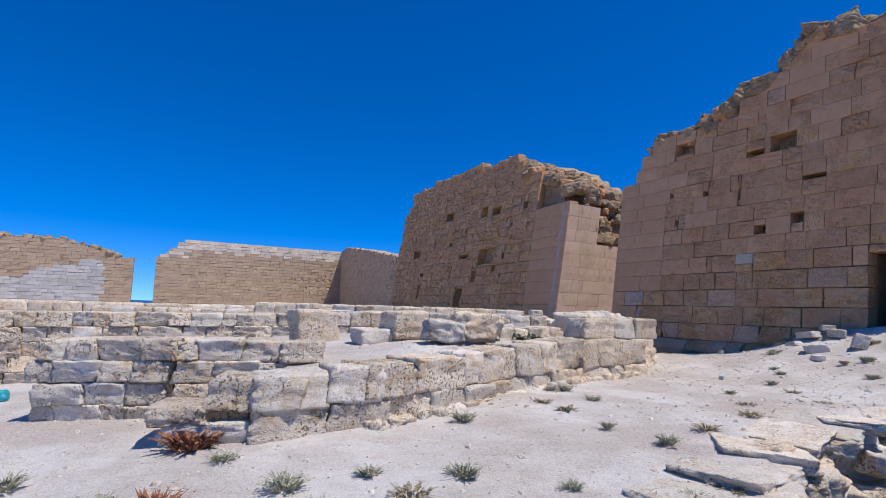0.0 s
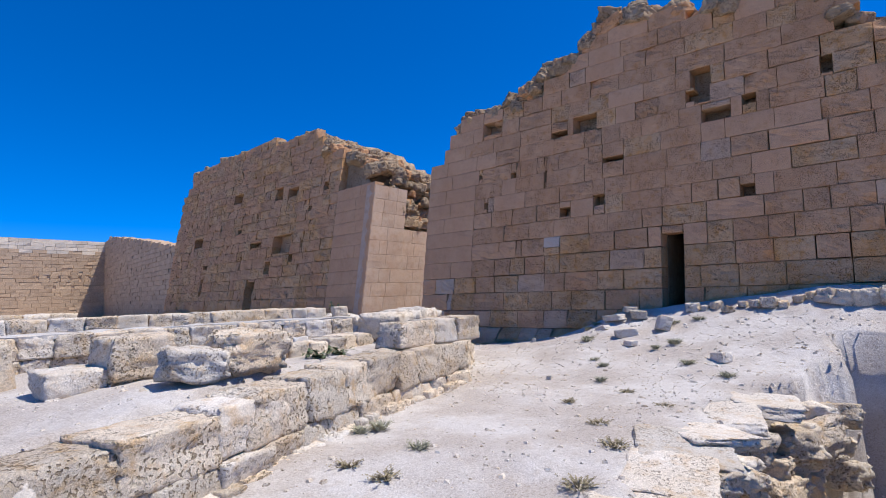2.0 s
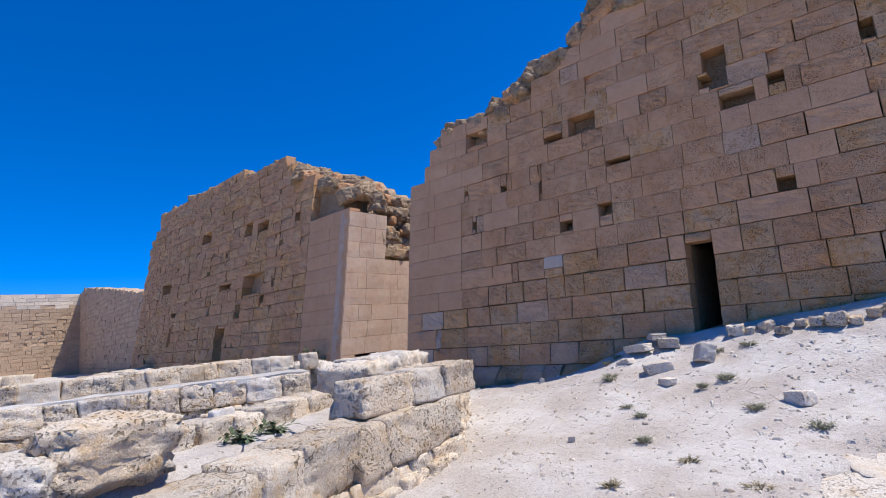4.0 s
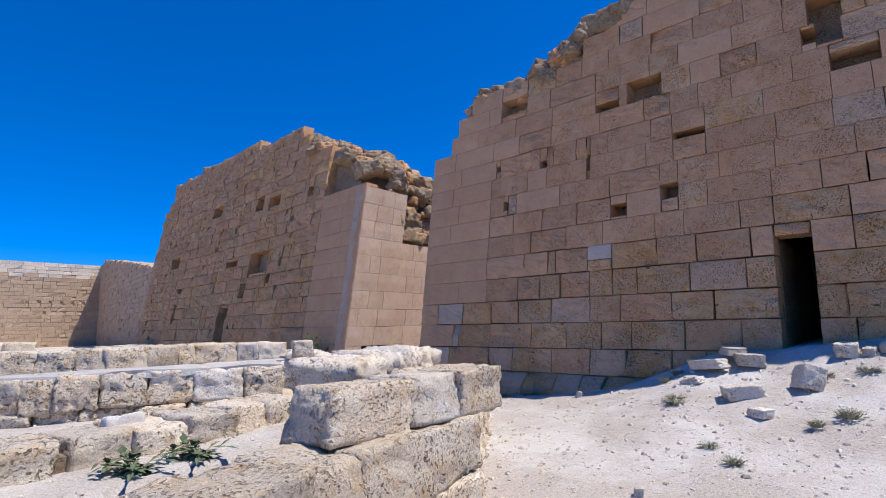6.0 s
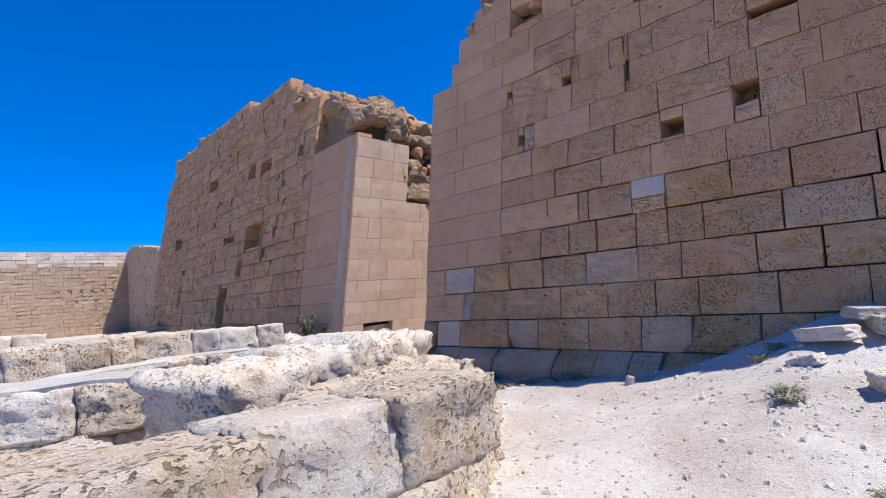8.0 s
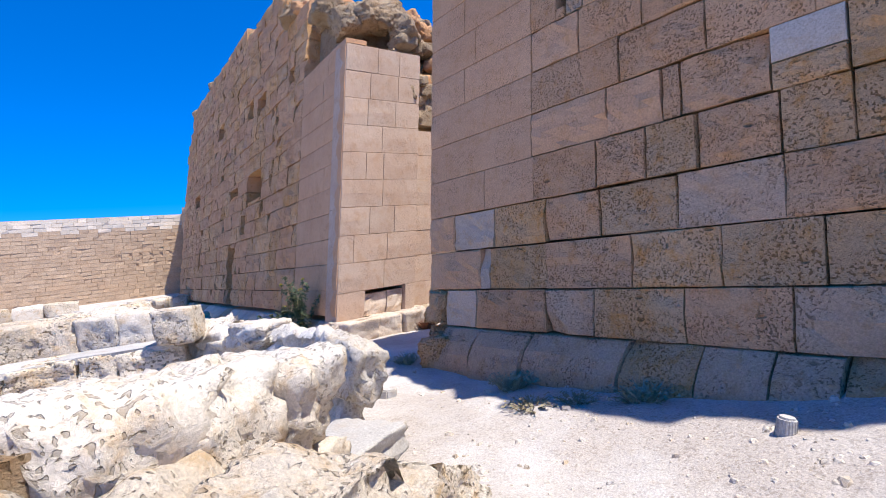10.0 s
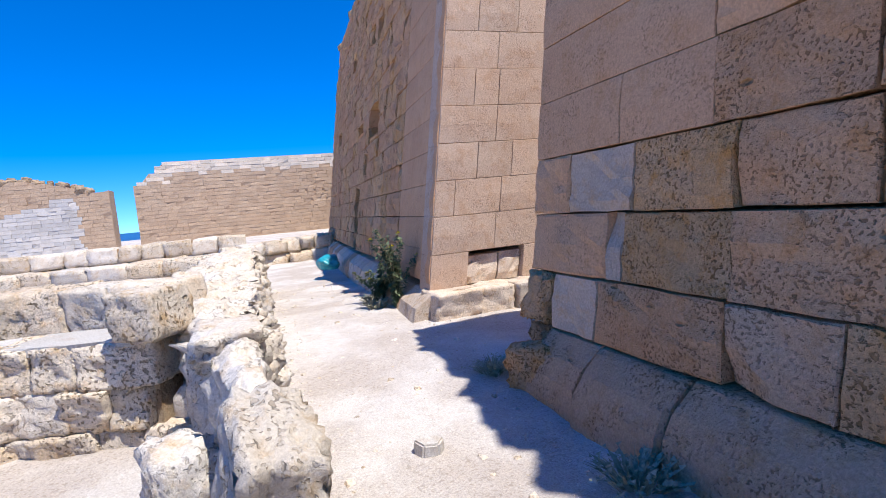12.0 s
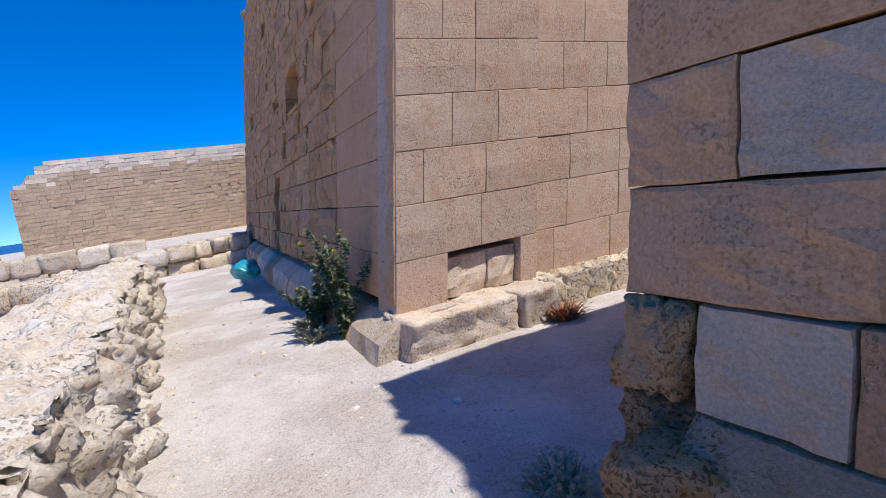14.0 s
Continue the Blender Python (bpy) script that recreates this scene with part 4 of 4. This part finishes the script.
# the broken pit
for k in range(150):
    f = rng.random() * (len(PIT) - 1.01)
    i = int(f)
    (ax, ay), (bx, by) = PIT[i], PIT[i + 1]
    rim = k < 60
    side = (rng.uniform(0.80, 1.02) if rim else rng.uniform(-0.9, 0.75)) * (1 if rim and k % 4 else rng.choice((-1, 1)))
    px, py = ax + (bx - ax) * (f - i) - side * 0.3, ay + (by - ay) * (f - i) + side
    s = rng.uniform(0.2, 0.5)
    pz = rng.uniform(-0.95, -0.12) if rim else gz(px, py) + 0.1
    boulder("broken limestone rock in the pit", (px, py, pz), (s * 1.4, s * 1.1, s * 0.75), (rng.uniform(-14, 14), rng.uniform(-14, 14), rng.uniform(0, 180)), M_RUIN if k % 3 else M_WHITE, "rough", "pit_rock", "rocks in the pit")
for k in range(9):
    f = 0.6 + 3.6 * k / 9
    i = int(f)
    (ax, ay), (bx, by) = PIT[i], PIT[i + 1]
    px, py = ax + (bx - ax) * (f - i) - 0.3, ay + (by - ay) * (f - i) + 1.02
    boulder("thin limestone slab jutting over the pit", (px, py, gz(px - 0.2, py + 0.5) - 0.06), (rng.uniform(0.7, 1.1), rng.uniform(0.5, 0.8), 0.14), (rng.uniform(-5, 5), rng.uniform(-5, 5), rng.uniform(0, 60)), M_WHITE, "fine", "rim_slab", "slabs at the pit's rim")


# ---- plants ----
def tuft_mesh(seed, blades, spread, height, material, width=0.006):
    rng = random.Random(seed)
    verts, faces = [], []
    for k in range(blades):
        a, r = rng.uniform(0, 2 * math.pi), spread * math.sqrt(rng.random())
        bx, by = 0.35 * r * math.cos(a), 0.35 * r * math.sin(a)
        h = height * rng.uniform(0.4, 1.0)
        tx, ty = r * math.cos(a) * rng.uniform(0.7, 1.3), r * math.sin(a) * rng.uniform(0.7, 1.3)
        w = width * rng.uniform(0.6, 1.5)
        cx, cy = -math.sin(a + rng.uniform(-1, 1)) * w, math.cos(a + rng.uniform(-1, 1)) * w
        o = len(verts)
        mx, my, mz = (bx + tx) * 0.5, (by + ty) * 0.5, 0.65 * h
        verts += [(bx - cx, by - cy, -0.02), (bx + cx, by + cy, -0.02), (mx + cx, my + cy, mz), (mx - cx, my - cy, mz), (tx, ty, h)]
        faces += [(o, o + 1, o + 2, o + 3), (o + 3, o + 2, o + 4)]
        for q in range(3):
            f = rng.uniform(0.4, 1.0)
            lx, ly, lz = bx + (tx - bx) * f, by + (ty - by) * f, h * f
            s, b = rng.uniform(0.010, 0.022), rng.uniform(0, 6.3)
            o = len(verts)
            verts += [(lx, ly, lz), (lx + s * math.cos(b), ly + s * math.sin(b), lz + s * 0.8), (lx + s * math.cos(b + 1.2), ly + s * math.sin(b + 1.2), lz + s * 0.2)]
            faces.append((o, o + 1, o + 2))
    return mesh_of("shrub", verts, faces, material)


TUFTS = [tuft_mesh(50 + k, 90, 0.17, 0.13, M_SHRUB) for k in range(4)]
DRY = [tuft_mesh(60 + k, 60, 0.16, 0.08, M_STRAW) for k in range(2)]
RED = tuft_mesh(70, 140, 0.2, 0.16, M_REDPLANT, 0.010)


def plant(me, x, y, s, label, name="shrub", group="low shrubs on the ground"):
    ob = new(name, me)
    ob.location, ob.scale, ob.rotation_euler = (x, y, gz(x, y)), (s, s, 0.7 * s), (0, 0, rng.uniform(0, 6.3))
    return tagged(ob, label, "shrub", group)


for x, y, s in ((-2.8, -5.5, 1.0), (-2.8, -6.9, 1.2), (-3.3, -7.5, 1.3), (-0.6, -4.4, 1.2), (-0.9, -6.2, 1.3), (-7.3, -5.2, 1.3), (-7.6, -6.0, 1.2), (-7.5, -5.15, 1.0), (-8.3, -6.9, 0.9), (-8.2, -7.5, 1.2), (-9.4, -6.0, 1.5),
                (-12.5, -6.7, 1.5), (-12.8, -6.9, 1.8), (-13.1, -5.9, 1.6), (-11.7, -6.1, 1.2), (-11.4, -6.9, 1.6), (-11.3, -7.4, 1.3), (-10.8, -6.95, 1.1), (-10.2, -7.3, 1.5), (-10.9, -8.0, 1.6), (-9.1, -8.4, 1.0), (-9.66, -7.86, 0.9),
                (-1.65, -4.87, 1.3), (-3.1, -5.75, 1.0), (-3.9, -6.05, 1.0), (-1.84, -6.46, 1.4), (-2.07, -6.23, 1.0), (-0.4, -4.5, 1.2), (-1.5, -4.8, 1.3), (-0.8, -6.6, 1.3), (-7.5, -3.4, 1.2)):
    plant(rng.choice(TUFTS), x, y, 0.68 * s, "low grey-green desert shrub on dusty ground")
for x, y, s in ((-9.45, -5.2, 1.0), (-8.2, -6.2, 1.0), (-8.2, -5.8, 0.9), (-7.5, -7.4, 1.0), (-8.7, -8.4, 1.1), (-0.75, -1.4, 1.4), (-0.5, -1.65, 1.2), (-10.7, -7.45, 1.2), (-4.4, -6.6, 0.8), (-5.2, -6.2, 0.8), (-6.0, -6.9, 0.9), (-4.9, -7.2, 0.8), (-6.6, -7.3, 1.0)):
    plant(rng.choice(DRY), x, y, s, "flat dry straw-coloured tuft on dusty ground", "dry_tuft")
for x, y, s in ((-12.2, -6.95, 1.2), (-11.9, -5.6, 1.5)):
    plant(RED, x, y, s, "reddish dried plant on dusty ground", "dry_plant")
for x, y, s in ((-0.36, -0.8, 1.6), (-0.3, -2.1, 1.6), (-0.2, 1.1, 1.4), (-0.4, 4.6, 1.6), (-0.3, 5.4, 1.4)):
    plant(rng.choice(TUFTS), x, y, s, "dark green weed growing against the pylon's foot", "weed")
plant(RED, 1.55, 3.05, 1.3, "dark red-brown dried plant by the plinth", "dry_plant")


def leafy(name, label, place, height, leaves, spread, flowers, seed):
    """A leafy plant: bowed stems with many small leaves, and flower heads."""
    rng = random.Random(seed)
    owner = tagged(new(name), label, "plant")
    owner.location = place
    lv, lf, sv, sf, fv, ff = [], [], [], [], [], []
    for k in range(14):
        a = rng.uniform(0, 6.3)
        h, r = height * rng.uniform(0.55, 1.0), spread * rng.uniform(0.3, 1.0)
        pts = [Vector((r * f ** 1.4 * math.cos(a), r * f ** 1.4 * math.sin(a), h * (f - 0.12 * f * f))) for f in np.linspace(0, 1, 7)]
        for p, q in zip(pts[:-1], pts[1:]):
            o = len(sv)
            sv += [tuple(p + Vector((0.006, 0, 0))), tuple(p + Vector((-0.004, 0.005, 0))), tuple(p + Vector((-0.004, -0.005, 0)))]
            sv += [tuple(q + Vector((0.005, 0, 0))), tuple(q + Vector((-0.003, 0.004, 0))), tuple(q + Vector((-0.003, -0.004, 0)))]
            sf += [(o, o + 1, o + 4, o + 3), (o + 1, o + 2, o + 5, o + 4), (o + 2, o, o + 3, o + 5)]
        for j in range(leaves):
            f = rng.uniform(0.08, 1) * 5.99
            p = pts[int(f)].lerp(pts[int(f) + 1], f % 1)
            d = Vector((rng.uniform(-1, 1), rng.uniform(-1, 1), rng.uniform(-0.4, 0.6))).normalized()
            w = d.cross(Vector((0, 0, 1))).normalized() * rng.uniform(0.012, 0.026)
            ln = rng.uniform(0.04, 0.10)
            o = len(lv)
            lv += [tuple(p), tuple(p + d * ln * 0.5 + w), tuple(p + d * ln - Vector((0, 0, 0.012))), tuple(p + d * ln * 0.5 - w)]
            lf.append((o, o + 1, o + 2, o + 3))
        if k < flowers:
            for j in range(16):
                d = Vector((rng.uniform(-1, 1), rng.uniform(-1, 1), rng.uniform(-0.2, 1))).normalized() * 0.035
                o, c = len(fv), pts[-1]
                fv += [tuple(c), tuple(c + d), tuple(c + d + Vector((0.012, 0.012, -0.01)))]
                ff.append((o, o + 1, o + 2))
    for nm, v, f, m in (("stem", sv, sf, M_STRAW), ("foliage", lv, lf, M_LEAF), ("blossom", fv, ff, M_FLOWER)):
        if v:
            ob = new(nm, mesh_of(nm, v, f, m))
            ob.parent = owner
            tagged(ob, kind="stuff")
    return owner


leafy("flowering_bush", "tall leafy bush with yellow flowers against the pylon", (-0.15, 4.35, 0.05), 1.35, 130, 0.36, 6, 4)
leafy("flowering_bush", "lower leafy bush against the pylon", (-0.22, 5.1, 0.05), 0.8, 120, 0.42, 4, 9)
for x, y in ((-6.6, -3.75), (-6.95, -3.8)):
    leafy("broad_leaved_weed", "dark green broad-leaved weed on the ruin's pale floor", (x, y, gz(x, y)), 0.08, 9, 0.24, 0, 12)

# crumpled bag by the pylon's foot
bm = bmesh.new()
bmesh.ops.create_icosphere(bm, subdivisions=4, radius=0.5)
for v in bm.verts:
    v.co *= 1 + 0.35 * noise.noise(v.co * 3.0) + 0.14 * abs(noise.noise(v.co * 8.0))
    v.co.z = max(-0.3, v.co.z * 0.7)
bag = part("plastic_bag", bm, M_TEAL, None, smooth=True)
scrap = new("plastic_bag", bag.data)
scrap.location, scrap.scale = (-13.9, -2.0, gz(-13.9, -2.0) + 0.06), (0.26, 0.22, 0.24)
tagged(scrap, "small crumpled teal plastic scrap on the dusty ground", "bag")
bag.location, bag.scale = (-0.1, 11.5, 0.2), (0.6, 0.75, 0.6)
tagged(bag, "crumpled teal plastic bag by the pylon's foot", "bag")

# weathered board lying on the ruin's floor
bm = bmesh.new()
bmesh.ops.create_cube(bm, size=1)
bmesh.ops.scale(bm, verts=bm.verts, vec=(0.09, 0.46, 0.035))
bmesh.ops.subdivide_edges(bm, edges=bm.edges[:], cuts=4, use_grid_fill=True)
for v in bm.verts:
    v.co += Vector((noise.noise(v.co * 14), 0, noise.noise(v.co * 14 + Vector((3, 0, 0))))) * 0.008
board = part("wooden_board", bm, plain("weathered_wood", (0.30, 0.22, 0.15), 0.85, 30), None)
board.location, board.rotation_euler = (-3.02, 0.25, gz(-3.02, 0.25) + 0.03), (0.03, 0.06, 0.5)
tagged(board, "short weathered wooden board on the ruin's pale floor", "board")

# gravel strewn over the ground
def gravel():
    rng = random.Random(77)
    verts, faces = [], []
    base = [(1, 0, -.3), (0.2, 1, -.3), (-1, 0.2, -.3), (-0.1, -1, -.3), (0.5, 0.4, .55), (-0.5, 0.35, .5), (-0.1, -0.5, .6)]
    tri = [(0, 1, 4), (1, 2, 5), (1, 5, 4), (2, 3, 6), (2, 6, 5), (3, 0, 6), (0, 4, 6), (4, 5, 6)]
    for k in range(9000):
        if k < 5400:
            x, y = rng.uniform(-13.5, -0.4), rng.uniform(-11, -1.5)
        elif k < 7900:
            x, y = rng.uniform(-5.5, 0), rng.uniform(-9, -3)
        else:
            x, y = rng.choice((rng.gauss(-1.75, 0.18), rng.gauss(-0.3, 0.25), rng.uniform(-2, 0))), rng.uniform(-2, 10)
        s = 0.006 + 0.035 * rng.random() ** 8 + 0.010 * rng.random()
        c, n = math.cos(k), math.sin(k)
        z = gz(x, y) + 0.045 * noise.noise(Vector((x, y, 0)) * 0.9) + 0.022 * noise.noise(Vector((x, y, 0)) * 3.1)
        o = len(verts)
        q = [rng.uniform(0.7, 1.3) for _ in range(3)]
        verts += [(x + s * (a * c - b * n) * q[0], y + s * (a * n + b * c) * q[1], z + s * h * q[2] * 0.8) for a, b, h in base]
        faces += [tuple(i + o for i in t) for t in tri]
    tagged(new("gravel", mesh_of("gravel", verts, faces, M_WHITE)), "small loose stones strewn over the ground", "gravel", kind="stuff")


gravel()
